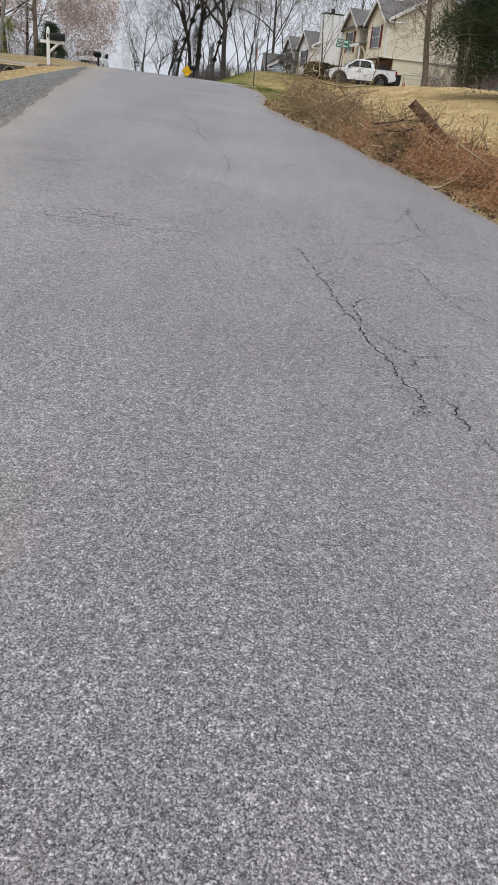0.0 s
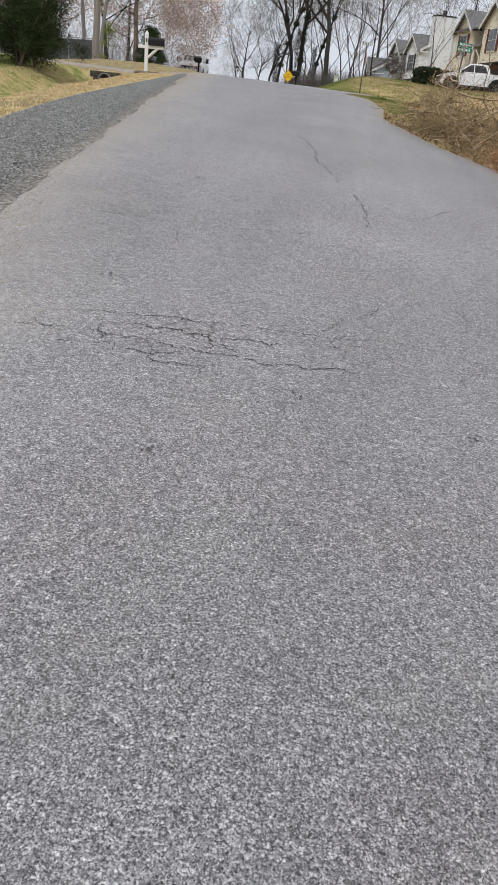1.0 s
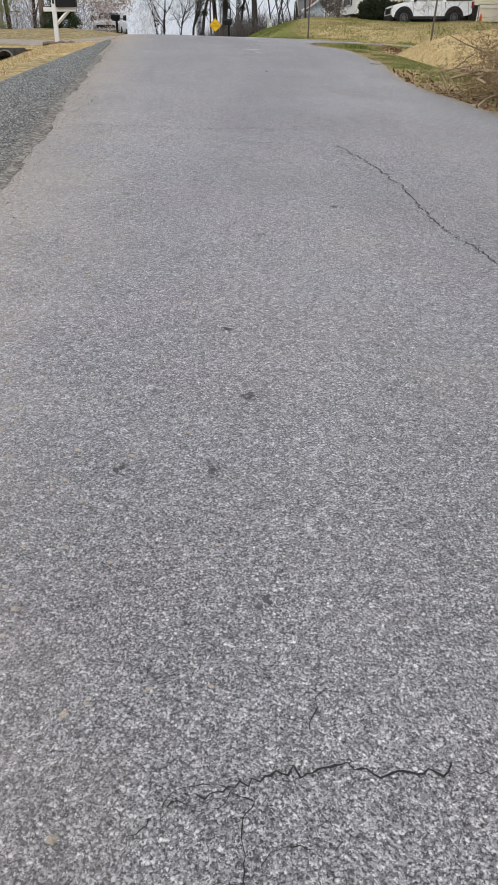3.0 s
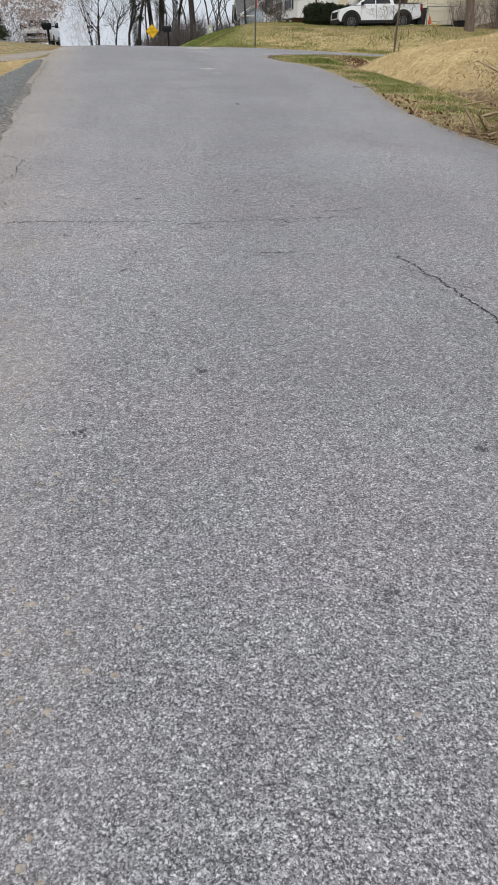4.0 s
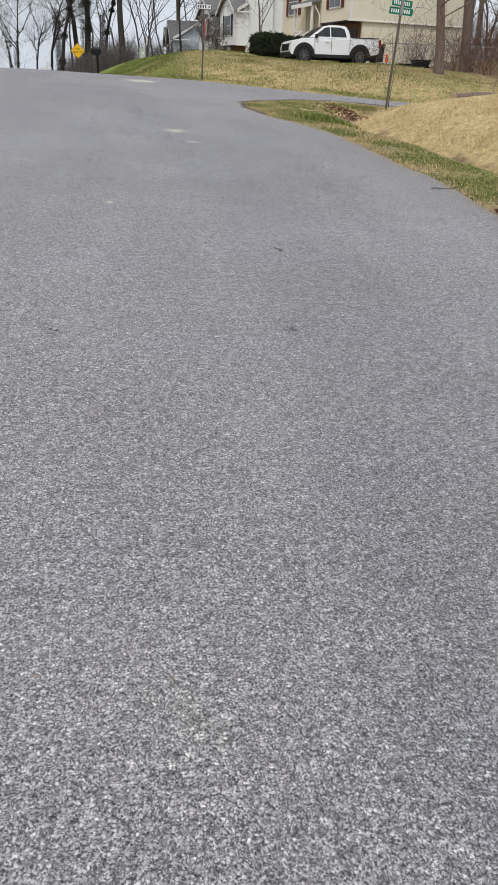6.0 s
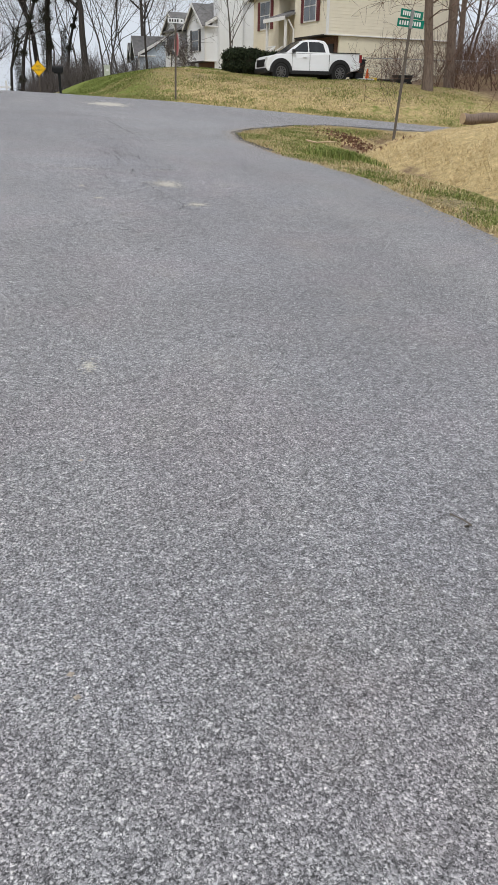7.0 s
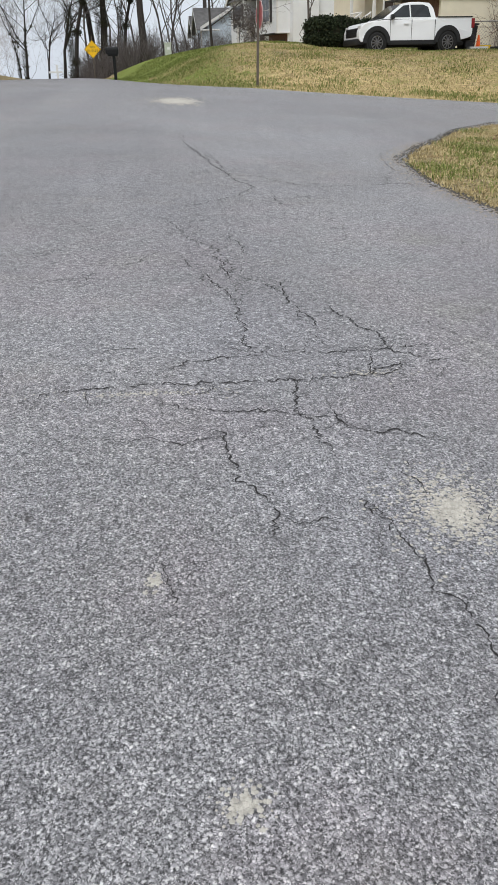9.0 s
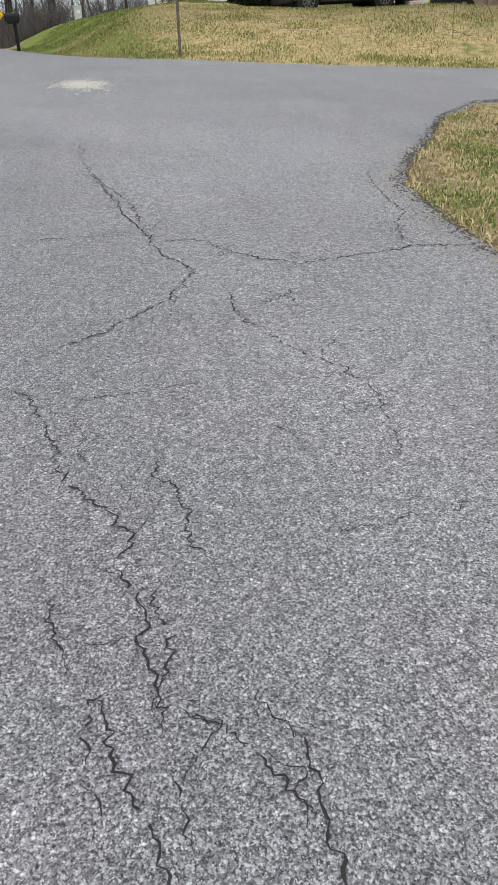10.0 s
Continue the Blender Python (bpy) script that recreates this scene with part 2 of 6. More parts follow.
M = {
    "asphalt": asphalt_material(),
    "turf": ground_material(),
    "crack": plain("crack_fill", (0.028, 0.026, 0.026), 0.95, 0, 0.35, 30),
    "spot": plain("tar_stain", (0.085, 0.082, 0.083), 0.8, 0, 0.3, 60),
    "bark": bark_material("grey_bark", (0.045, 0.038, 0.035), (0.16, 0.14, 0.125)),
    "darkbark": bark_material("dark_bark", (0.018, 0.016, 0.015), (0.075, 0.065, 0.058)),
    "pinebark": bark_material("pine_bark", (0.09, 0.065, 0.05), (0.26, 0.2, 0.165)),
    "brownbark": bark_material("brown_bark", (0.04, 0.024, 0.016), (0.19, 0.12, 0.08)),
    "palebark": bark_material("pale_grey_bark", (0.12, 0.11, 0.103), (0.33, 0.31, 0.29)),
    "polewood": bark_material("pole_wood", (0.14, 0.12, 0.105), (0.3, 0.27, 0.24), 0.05),
    "twig": spread("bare_twigs", (0.06, 0.052, 0.05), (0.125, 0.108, 0.102), (0.2, 0.175, 0.165)),
    "rusttwig": spread("rusty_twigs", (0.07, 0.04, 0.03), (0.15, 0.09, 0.065), (0.24, 0.16, 0.12)),
    "paletwig": spread("pale_twigs", (0.16, 0.13, 0.115), (0.28, 0.23, 0.2), (0.36, 0.3, 0.26)),
    "blossom": spread("blossom", (0.7, 0.55, 0.51), (0.82, 0.69, 0.65), (0.9, 0.82, 0.79)),
    "budgreen": spread("spring_buds", (0.2, 0.2, 0.07), (0.32, 0.3, 0.12)),
    "needle": spread("cedar_needles", (0.016, 0.028, 0.011), (0.035, 0.055, 0.02), (0.06, 0.08, 0.032)),
    "deadneedle": spread("dead_needles", (0.19, 0.085, 0.04), (0.4, 0.2, 0.1), (0.56, 0.35, 0.2)),
    "oliveneedle": spread("withered_needles", (0.15, 0.1, 0.05), (0.3, 0.21, 0.11), (0.44, 0.33, 0.19)),
    "tanbrush": spread("tan_brush", (0.2, 0.14, 0.085), (0.36, 0.27, 0.17), (0.5, 0.4, 0.27)),
    "ivy": spread("ivy_leaves", (0.016, 0.018, 0.01), (0.035, 0.036, 0.02), (0.07, 0.06, 0.04)),
    "hedge": spread("hedge_leaves", (0.012, 0.018, 0.01), (0.03, 0.042, 0.02), (0.055, 0.065, 0.035)),
    "yellowbush": spread("forsythia", (0.25, 0.3, 0.03), (0.5, 0.5, 0.05)),
    "grass": spread("grass_blades", (0.09, 0.13, 0.03), (0.2, 0.24, 0.06), (0.36, 0.37, 0.13)),
    "straw": spread("straw_blades", (0.45, 0.33, 0.16), (0.64, 0.51, 0.29), (0.8, 0.68, 0.44)),
    "drygrass": spread("dry_grass_blades", (0.27, 0.21, 0.1), (0.48, 0.38, 0.19), (0.64, 0.53, 0.31)),
    "leaf": spread("fallen_leaves", (0.1, 0.05, 0.035), (0.18, 0.09, 0.06), (0.27, 0.16, 0.1)),
    "gravel": spread("gravel_stones", (0.07, 0.074, 0.074), (0.145, 0.152, 0.152), (0.235, 0.238, 0.232), (0.4, 0.395, 0.375), scale=40),
    "concrete": plain("old_concrete", (0.33, 0.31, 0.285), 0.9, 0, 0.25, 3, 0.2, 0.3),
    "drive": plain("driveway_stone", (0.29, 0.255, 0.215), 0.95, 0, 0.25, 5, 0.1, 0.5),
    "whitepaint": plain("white_paint", (0.76, 0.75, 0.73), 0.5, 0, 0.06, 5),
    "blackpaint": plain("black_paint", (0.01, 0.01, 0.011), 0.7, 0, 0.2, 8),
    "numeral": plain("numeral_black", (0.03, 0.03, 0.03), 0.5),
    "creamA": lap_siding("cream_siding", (0.8, 0.73, 0.58)),
    "whiteB": lap_siding("white_siding", (0.82, 0.83, 0.84)),
    "blueC": lap_siding("pale_blue_siding", (0.62, 0.7, 0.78)),
    "creambase": plain("painted_block", (0.74, 0.68, 0.53), 0.8, 0, 0.06, 1.5, 0.2, 0.1),
    "whitebase": plain("white_block", (0.74, 0.74, 0.73), 0.8, 0, 0.06, 1.5, 0.2, 0.1),
    "shingle": plain("grey_shingles", (0.17, 0.165, 0.165), 0.9, 0, 0.25, 3, 0.15, 0.4),
    "trim": plain("white_trim", (0.74, 0.73, 0.71), 0.5, 0, 0.05, 4),
    "redshutter": plain("dark_red_shutter", (0.14, 0.03, 0.03), 0.5),
    "darkshutter": plain("dark_shutter", (0.035, 0.032, 0.032), 0.5),
    "pane": glass_material("window_pane", (0.09, 0.1, 0.115)),
    "headstone": plain("dark_stone", (0.085, 0.078, 0.07), 0.9, 0, 0.3, 6, 0.1, 0.4),
    "brick": plain("brown_brick", (0.2, 0.12, 0.09), 0.9, 0, 0.3, 9, 0.1, 0.3),
    "door": plain("dark_door", (0.07, 0.045, 0.035), 0.5),
    "carwhite": plain("white_car_paint", (0.8, 0.81, 0.82), 0.18, 0, 0.02, 2, 0.6),
    "cargrey": plain("black_plastic", (0.02, 0.02, 0.021), 0.55, 0, 0.2, 10),
    "carglass": glass_material("dark_car_glass", (0.02, 0.023, 0.026)),
    "windscreen": glass_material("dark_windscreen", (0.035, 0.045, 0.05)),
    "tyre": plain("tyre_rubber", (0.018, 0.018, 0.018), 0.85, 0, 0.2, 12),
    "alloy": plain("alloy", (0.2, 0.2, 0.21), 0.35, 0.7, 0.1, 8),
    "lamp_red": plain("red_lens", (0.25, 0.015, 0.015), 0.2),
    "lamp_clear": plain("clear_lens", (0.6, 0.6, 0.6), 0.15),
    "chrome": plain("chrome", (0.6, 0.6, 0.6), 0.15, 1.0, 0.05),
    "signyellow": plain("sign_yellow", (0.85, 0.5, 0.015), 0.45, 0, 0.06),
    "signgreen": plain("sign_green", (0.0, 0.16, 0.11), 0.45, 0, 0.08),
    "signred": plain("sign_red", (0.38, 0.1, 0.1), 0.45, 0, 0.1),
    "signwhite": plain("sign_white", (0.75, 0.75, 0.74), 0.45, 0, 0.05),
    "steel": plain("galvanised_steel", (0.3, 0.3, 0.3), 0.5, 0.6, 0.2, 8),
    "rust": plain("weathered_post", (0.13, 0.11, 0.09), 0.7, 0.3, 0.3, 10),
    "ubox": plain("pale_green_cabinet", (0.5, 0.53, 0.46), 0.6),
    "cutwood": plain("cut_wood", (0.5, 0.37, 0.23), 0.85, 0, 0.2, 20),
    "orange": plain("orange_plastic", (0.8, 0.13, 0.02), 0.5),
    "yellowplastic": plain("yellow_plastic", (0.75, 0.5, 0.03), 0.5),
    "pale_dust": plain("pale_grit", (0.45, 0.425, 0.38), 0.95, 0, 0.35, 70, 0.1, 0.4),
    "tarp": plain("grey_fence_screen", (0.075, 0.078, 0.082), 0.8, 0, 0.15, 2),
    "edge_grit": plain("edge_grit", (0.36, 0.31, 0.255), 0.95, 0, 0.35, 50, 0.1, 0.5),
}


# ---- mesh helpers ----
def part(name, bm, material, parent=None, label="", smooth=False):
    me = bpy.data.meshes.new(name)
    bm.normal_update()
    bm.to_mesh(me)
    bm.free()
    me.materials.append(M[material])
    if smooth:
        me.shade_smooth()
    ob = new(name, me)
    if parent:
        ob.parent = parent
    if label:
        ob["label"] = label
    return ob


def mesh(name, verts, faces, material, parent=None, label="", smooth=False):
    me = bpy.data.meshes.new(name)
    me.from_pydata(verts, [], faces)
    me.materials.append(M[material])
    if smooth:
        me.shade_smooth()
    ob = new(name, me)
    if parent:
        ob.parent = parent
    if label:
        ob["label"] = label
    return ob


def thing(name, m, label, category, group="", kind=""):
    e = new(name)
    e.matrix_world = m
    return tagged(e, label, category, group, kind)


def box(bm, x0, y0, z0, x1, y1, z1, bev=0.0):
    r = bmesh.ops.create_cube(bm, size=1)
    for v in r["verts"]:
        v.co = Vector(((x0 + x1) / 2 + v.co.x * (x1 - x0), (y0 + y1) / 2 + v.co.y * (y1 - y0), (z0 + z1) / 2 + v.co.z * (z1 - z0)))
    if bev:
        es = list({e for v in r["verts"] for e in v.link_edges})
        bmesh.ops.bevel(bm, geom=es, offset=bev, segments=2, affect="EDGES", profile=0.6)
    return bm


def bx(*a, bev=0.0):
    return box(bmesh.new(), *a, bev=bev)


def rod(bm, a, b, r0, r1=None, n=10, caps=True):
    a, b = Vector(a), Vector(b)
    q = (b - a).to_track_quat("Z", "Y").to_matrix().to_4x4()
    m = Matrix.Translation((a + b) / 2) @ q
    bmesh.ops.create_cone(bm, cap_ends=caps, segments=n, radius1=r0, radius2=r0 if r1 is None else r1, depth=(b - a).length, matrix=m)
    return bm


def prism(pts, axis, a, b, bev=0.0):
    """The outline pts, drawn in the two axes other than axis, pulled out from a to b."""
    bm = bmesh.new()

    def at(p, k):
        return Vector({"x": (k, p[0], p[1]), "y": (p[0], k, p[1]), "z": (p[0], p[1], k)}[axis])
    lo = [bm.verts.new(at(p, a)) for p in pts]
    hi = [bm.verts.new(at(p, b)) for p in pts]
    bm.faces.new(lo)
    bm.faces.new(hi[::-1])
    for i in range(len(pts)):
        j = (i + 1) % len(pts)
        bm.faces.new((lo[i], hi[i], hi[j], lo[j]))
    bmesh.ops.recalc_face_normals(bm, faces=bm.faces)
    if bev:
        bmesh.ops.bevel(bm, geom=list(bm.edges), offset=bev, segments=2, affect="EDGES", profile=0.6)
    return bm


# ---- the lie of the land ----
def road_z(x, y):
    r = np.interp(y, [-30, -2, 6, 12, 18, 24, 30, 36, 40, 45, 50, 60, 70, 80, 100, 140, 400],
                  [-2.1, 0, .617, 1.185, 1.73, 2.171, 2.6, 2.9, 3.07, 3.26, 3.4, 3.53, 3.58, 3.52, 3.0, 1.5, -6])
    xc = np.interp(y, [0, 6.8, 14, 29], [0, -1.46, -2.66, -2.63])
    return r - 0.039 * np.clip(x - xc, -4, 25) - 0.03 * np.clip(x, 0, 20)


def left_edge(y):
    return -1.9 - 0.13 * np.asarray(y, float)


R_Y = [-30, -10, 0, 8, 11.7, 14.5, 17.7, 21, 25, 29, 31, 33, 34.5, 35.5, 36.5, 38, 39.7, 41, 42, 43, 46.2, 46.6, 47.5, 48.5, 50, 52, 55, 60, 150, 400]
R_X = [6.4, 5.4, 4.3, 2.95, 2.25, 1.75, .85, .3, .4, .15, -.4, -.62, -.5, 0.0, .6, 1.4, 2.7, 6, 14, 40, 40, 9, 3, .8, -1.2, -2.3, -3.2, -4.3, -16, -48.5]


def right_edge(y):
    return np.interp(y, R_Y, R_X)


def sm(t):
    t = np.clip(t, 0, 1)
    return t * t * (3 - 2 * t)


def ground_z(x, y):
    x, y = np.asarray(x, float), np.asarray(y, float)
    xl, xr = left_edge(y), right_edge(y)
    z = road_z(np.maximum(x, xl), y)
    on = (x > xl) & (x < xr)
    d = np.maximum(xl - x, 0)
    dd = d + np.interp(y, [16, 22, 30], [0, .3, .8])
    ditch = np.interp(np.where(d > .3, dd, d), [0, .4, 2.4, 3.2, 3.9, 4.7, 6.5, 12, 40], [-.02, -.04, -.1, -.42, -.45, -.08, .08, .35, 1.0])
    flat = np.interp(d, [0, .5, 2, 4, 8, 20, 60], [-.02, -.06, -.17, -.1, .05, .3, .8])
    mound = np.interp(d, [0, .8, 2.5, 5, 9, 14, 60], [-.02, .08, .22, .2, -.2, -.9, -1.2]) - .3 * sm((y - 60) / 6) * sm(d)
    w1, w2 = sm((y - 30.5) / .5), sm((y - 37) / 4)
    left = (ditch * (1 - w1) + flat * w1) * (1 - w2) + mound * w2
    dr = np.maximum(x - xr, 0)
    y_near = np.interp(x, [-.6, 0, .6, 1.4, 2.7, 6, 14, 40], [33.5, 35.5, 36.5, 38, 39.7, 41, 42, 43])
    bank = np.interp(dr, [0, 1, 1.7, 2.1, 2.7, 4, 6, 9, 20, 60], [-.02, -.01, -.12, -.14, .1, .5, .88, 1.25, 2.0, 4.2])
    near = bank * sm((y_near - y) / 9) - .02 - .22 * np.exp(-((dr - 2.3) / .6) ** 2) * sm((y - 26) / 3) * (1 - sm((y - 37.6) / 1.2))
    y_far = np.interp(x, [-48.5, -16, -4.3, -3.2, -2.3, -1.2, .8, 3, 9, 40], [400, 150, 60, 55, 52, 50, 48.5, 47.5, 46.6, 46.2])
    e = np.minimum(y - y_far, 2.6 * (x - (4.2 - .13 * y)))
    e = np.maximum(e, 0)
    lawn = np.interp(e, [0, 2, 5, 8, 11, 18, 30, 80], [-.02, .13, .65, 1.12, 1.36, 1.75, 2.0, 2.4])
    lawn = lawn + 1.1 * sm((x - 13) / 6) * sm((e - 7) / 6)
    lawn = lawn + .38 * sm((x - 5) / 4) * sm((e - 1) / 4) * (1 - sm((e - 7) / 5))
    right = np.where(y < 43, near, lawn)
    off = np.where(on, -.07, np.where(x <= xl, left, right))
    z = z + off
    z = z - .3 * np.exp(-(((x + 8.9) / .8) ** 2 + ((y - 29.7) / .9) ** 2))
    z = z + .55 * sm((6 - np.hypot(x + 14.4, (y - 74) * .8)) / 4.5)
    pad = sm((4.2 - np.hypot((x - 7.2) / 1.15, (y - 60) * 1.7)) / 1.6)
    z = z * (1 - pad) + 4.29 * pad
    return z


def gz(x, y):
    return float(ground_z(x, y))


def sheet_axis(a, b, step, far):
    mid = list(np.arange(a, b + 1e-6, step))
    out = [a - step * 1.35 ** i * 3 for i in range(1, 18) if a - step * 1.35 ** i * 3 > -far][::-1]
    up = [b + step * 1.35 ** i * 3 for i in range(1, 18) if b + step * 1.35 ** i * 3 < far]
    return np.array([-far] + out + mid + up + [far])


def build_ground():
    xs, ys = sheet_axis(-26, 30, .4, 900), sheet_axis(-8, 92, .4, 1400)
    gx, gy = np.meshgrid(xs, ys)
    z = ground_z(gx, gy)
    far = np.maximum(np.maximum(np.abs(gx) - 60, 0), np.maximum(np.abs(gy - 50) - 70, 0))
    z = z - np.minimum(far * .05, 14) * (gy > 100)
    rng = np.random.default_rng(3)
    off = (gx < left_edge(gy) - .3) | (gx > right_edge(gy) + .3)
    z = z + off * rng.normal(0, .012, z.shape) + ((gx > right_edge(gy) + 2.4) & (gy < 40)) * rng.normal(0, .035, z.shape)
    ny, nx = z.shape
    verts = np.stack([gx, gy, z], -1).reshape(-1, 3).tolist()
    idx = np.arange(ny * nx).reshape(ny, nx)
    faces = np.stack([idx[:-1, :-1], idx[:-1, 1:], idx[1:, 1:], idx[1:, :-1]], -1).reshape(-1, 4).tolist()
    ob = mesh("ground", verts, faces, "turf", smooth=True)
    # red: green grass, green: straw, blue: bare soil
    xl, xr = left_edge(gy), right_edge(gy)
    d, dr = xl - gx, gx - xr
    lawn = (gy > 46) & (gx > -5)
    y_far = np.interp(gx, [-16, -4.3, -3.2, -2.3, -1.2, .8, 3, 9, 40], [150, 60, 55, 52, 50, 48.5, 47.5, 46.6, 46.2])
    e = np.minimum(gy - y_far, 3.2 * (gx - (3.5 - .13 * gy)))
    green = np.full(z.shape, .3)
    straw = np.full(z.shape, .35)
    soil = np.full(z.shape, .1)
    verge = (gy < 43) & (dr > 0)
    green = np.where(verge, np.interp(dr, [0, .4, 1.0, 1.8, 3], [.15, .36, .42, .34, .1]) * np.interp(gy, [20, 24], [.75, 1]), green)
    straw = np.where(verge, np.interp(dr, [0, 1, 2, 3, 9, 16], [.42, .45, .65, .8, .72, .4]), straw)
    green = np.where(verge & (dr > 8), np.interp(dr, [8, 18], [.1, .45]), green)
    soil = np.where(verge, np.interp(dr, [0, .12, .4, 1.6, 1.95, 2.4, 2.9], [.55, .3, .05, .2, .62, .5, .0]), soil)
    green = np.where(lawn, np.interp(gx, [-4, -1.5, 1, 4, 10], [.74, .68, .36, .36, .46]), green)
    straw = np.where(lawn, np.interp(e, [0, 3, 8], [.85, .66, .5]) * np.interp(gx, [-3, 0], [.5, 1]), straw)
    soil = np.where(lawn, np.interp(gx, [10, 12.5, 14, 22], [.05, .35, .62, .6]) * np.interp(e, [1, 4], [.3, 1]), soil)
    lf = (d > 0) & (gy < 31)
    green = np.where(lf, np.interp(d, [2, 3, 5, 7, 9], [.2, .5, .55, .6, .5]), green)
    straw = np.where(lf, np.interp(d, [2, 3, 4.4, 5, 8], [.5, .7, .75, .5, .4]), straw)
    soil = np.where(lf, np.interp(d, [0, 1.6, 2.4, 4], [.55, .25, .15, .1]), soil)
    dry = (d > 0) & (gy > 26) & (gy < 31.5) & (d < 3.2)
    straw, green = np.where(dry, .95, straw), np.where(dry, .05, green)
    soil = np.where((d > 0) & (gy >= 31.5), np.interp(d, [0, .8, 3], [.55, .3, .15]), soil)
    ca = ob.data.color_attributes.new("cover", "FLOAT_COLOR", "POINT")
    col = np.stack([green, straw, soil, np.ones_like(z)], -1).reshape(-1)
    ca.data.foreach_set("color", col.astype(np.float32))
    return tagged(ob, "dormant spring lawns, straw-covered banks and ditches", "ground", kind="structure")


def build_road():
    ys = np.concatenate([np.arange(-9, 52, .25), np.arange(52, 130, .8)])
    rng = np.random.default_rng(8)
    n = 26
    verts, faces = [], []
    wl_, wr_ = 0.0, 0.0
    for y in ys:
        wl_, wr_ = .6 * wl_ + rng.normal(0, .03), .6 * wr_ + rng.normal(0, .03)
        a, b = float(left_edge(y)) + wl_, float(right_edge(y)) + (wr_ if b_small(y) else 0)
        row = [a + (b - a) * i / n for i in range(n + 1)]
        verts.append((a - .05, y, float(road_z(a, y)) - .1))
        verts += [(x, y, float(road_z(x, y))) for x in row]
        verts.append((b + .05, y, float(road_z(b, y)) - .1))
    k = n + 3
    for j in range(len(ys) - 1):
        for i in range(k - 1):
            faces.append((j * k + i, j * k + i + 1, (j + 1) * k + i + 1, (j + 1) * k + i))
    ob = mesh("road", verts, faces, "asphalt", smooth=True)
    return tagged(ob, "worn grey asphalt road with pale aggregate and cracks", "road", kind="structure")


def b_small(y):
    return not 40 < y < 49


ground = build_ground()
road = build_road()


# ---- cracks, stains and grit on the asphalt ----
crack_rng = np.random.default_rng(21)


def crack(way, width=.005, gap=.045):
    """A jagged crack along a few waypoints, widening, closing and breaking off as it goes."""
    pts = [np.array([float(v) for v in p.split()]) for p in way.split(",")]
    path = [pts[0]]
    for a, b in zip(pts, pts[1:]):
        L = float(np.hypot(*(b - a)))
        n = max(2, int(L / .011))
        across = np.array([-(b - a)[1], (b - a)[0]]) / max(L, 1e-6)
        drift, fine = 0.0, 0.0
        for i in range(1, n + 1):
            drift = .93 * drift + crack_rng.normal(0, .0055)
            fine = .2 * fine + crack_rng.normal(0, .0065)
            k = i / n
            path.append(a + (b - a) * k + across * (drift + fine) * (1 - k ** 8))
    lines = [(path, 1.0)]
    for _ in range(len(path) // 26):
        i = int(crack_rng.integers(1, len(path) - 1))
        p, ang = path[i], crack_rng.uniform(0, 6.28)
        side = [p]
        for _ in range(int(crack_rng.integers(6, 30))):
            ang += crack_rng.normal(0, .55)
            p = p + np.array([np.cos(ang), np.sin(ang)]) * .013
            side.append(p)
        lines.append((side, .5))
    verts, faces = [], []
    for line, scale in lines:
        base, shut = len(verts), 0
        slow = 1.0
        for i, p in enumerate(line):
            q, r = line[max(0, i - 1)], line[min(len(line) - 1, i + 1)]
            t = (r - q) / (np.hypot(*(r - q)) + 1e-9)
            nrm = np.array([-t[1], t[0]])
            taper = min(1.0, i / 8, (len(line) - 1 - i) / 8) * .8 + .1
            slow = .9 * slow + .1 * crack_rng.uniform(.2, 1.8)
            w = width * scale * taper * slow * crack_rng.uniform(.3, 1.4) * .55
            for s in (-1, 1):
                x, y = p + nrm * w * s
                verts.append((float(x), float(y), float(road_z(x, y)) + .003))
            if shut:
                shut -= 1
            elif crack_rng.uniform() < gap:
                shut = int(crack_rng.integers(1, 4))
            if i and not shut:
                k = base + 2 * i
                faces.append((k - 2, k - 1, k + 1, k))
    return mesh("crack", verts, faces, "crack", road)


def fine_cracks(x0, x1, y0, y1, cell, seed, chance):
    """Fine crazing: the seams of an uneven net of cells, many of them closed."""
    rng = np.random.default_rng(seed)
    nx, ny = int((x1 - x0) / cell), int((y1 - y0) / cell)
    px = x0 + cell * (np.arange(nx + 1)[None, :] + rng.uniform(-.42, .42, (ny + 1, nx + 1)))
    py = y0 + cell * (np.arange(ny + 1)[:, None] + rng.uniform(-.42, .42, (ny + 1, nx + 1)))
    for j in range(ny):
        for i in range(nx):
            for dj, di in ((0, 1), (1, 0)):
                if rng.uniform() < chance:
                    crack("%.3f %.3f, %.3f %.3f" % (px[j, i], py[j, i], px[j + dj, i + di], py[j + dj, i + di]), .0034, .12)


def blot(name, x, y, rx, ry, material, seed, lift=.0035):
    """An uneven flat patch on the asphalt."""
    rng = np.random.default_rng(seed)
    verts, n = [(x, y, float(road_z(x, y)) + lift)], 26
    rr = 1.0
    for i in range(n):
        rr = .5 * rr + .5 * rng.uniform(.5, 1.35)
        a = 6.2832 * i / n
        px, py = x + rx * rr * math.cos(a), y + ry * rr * math.sin(a)
        verts.append((px, py, float(road_z(px, py)) + lift))
    return mesh(name, verts, [(0, i + 1, (i + 1) % n + 1) for i in range(n)], material, road)


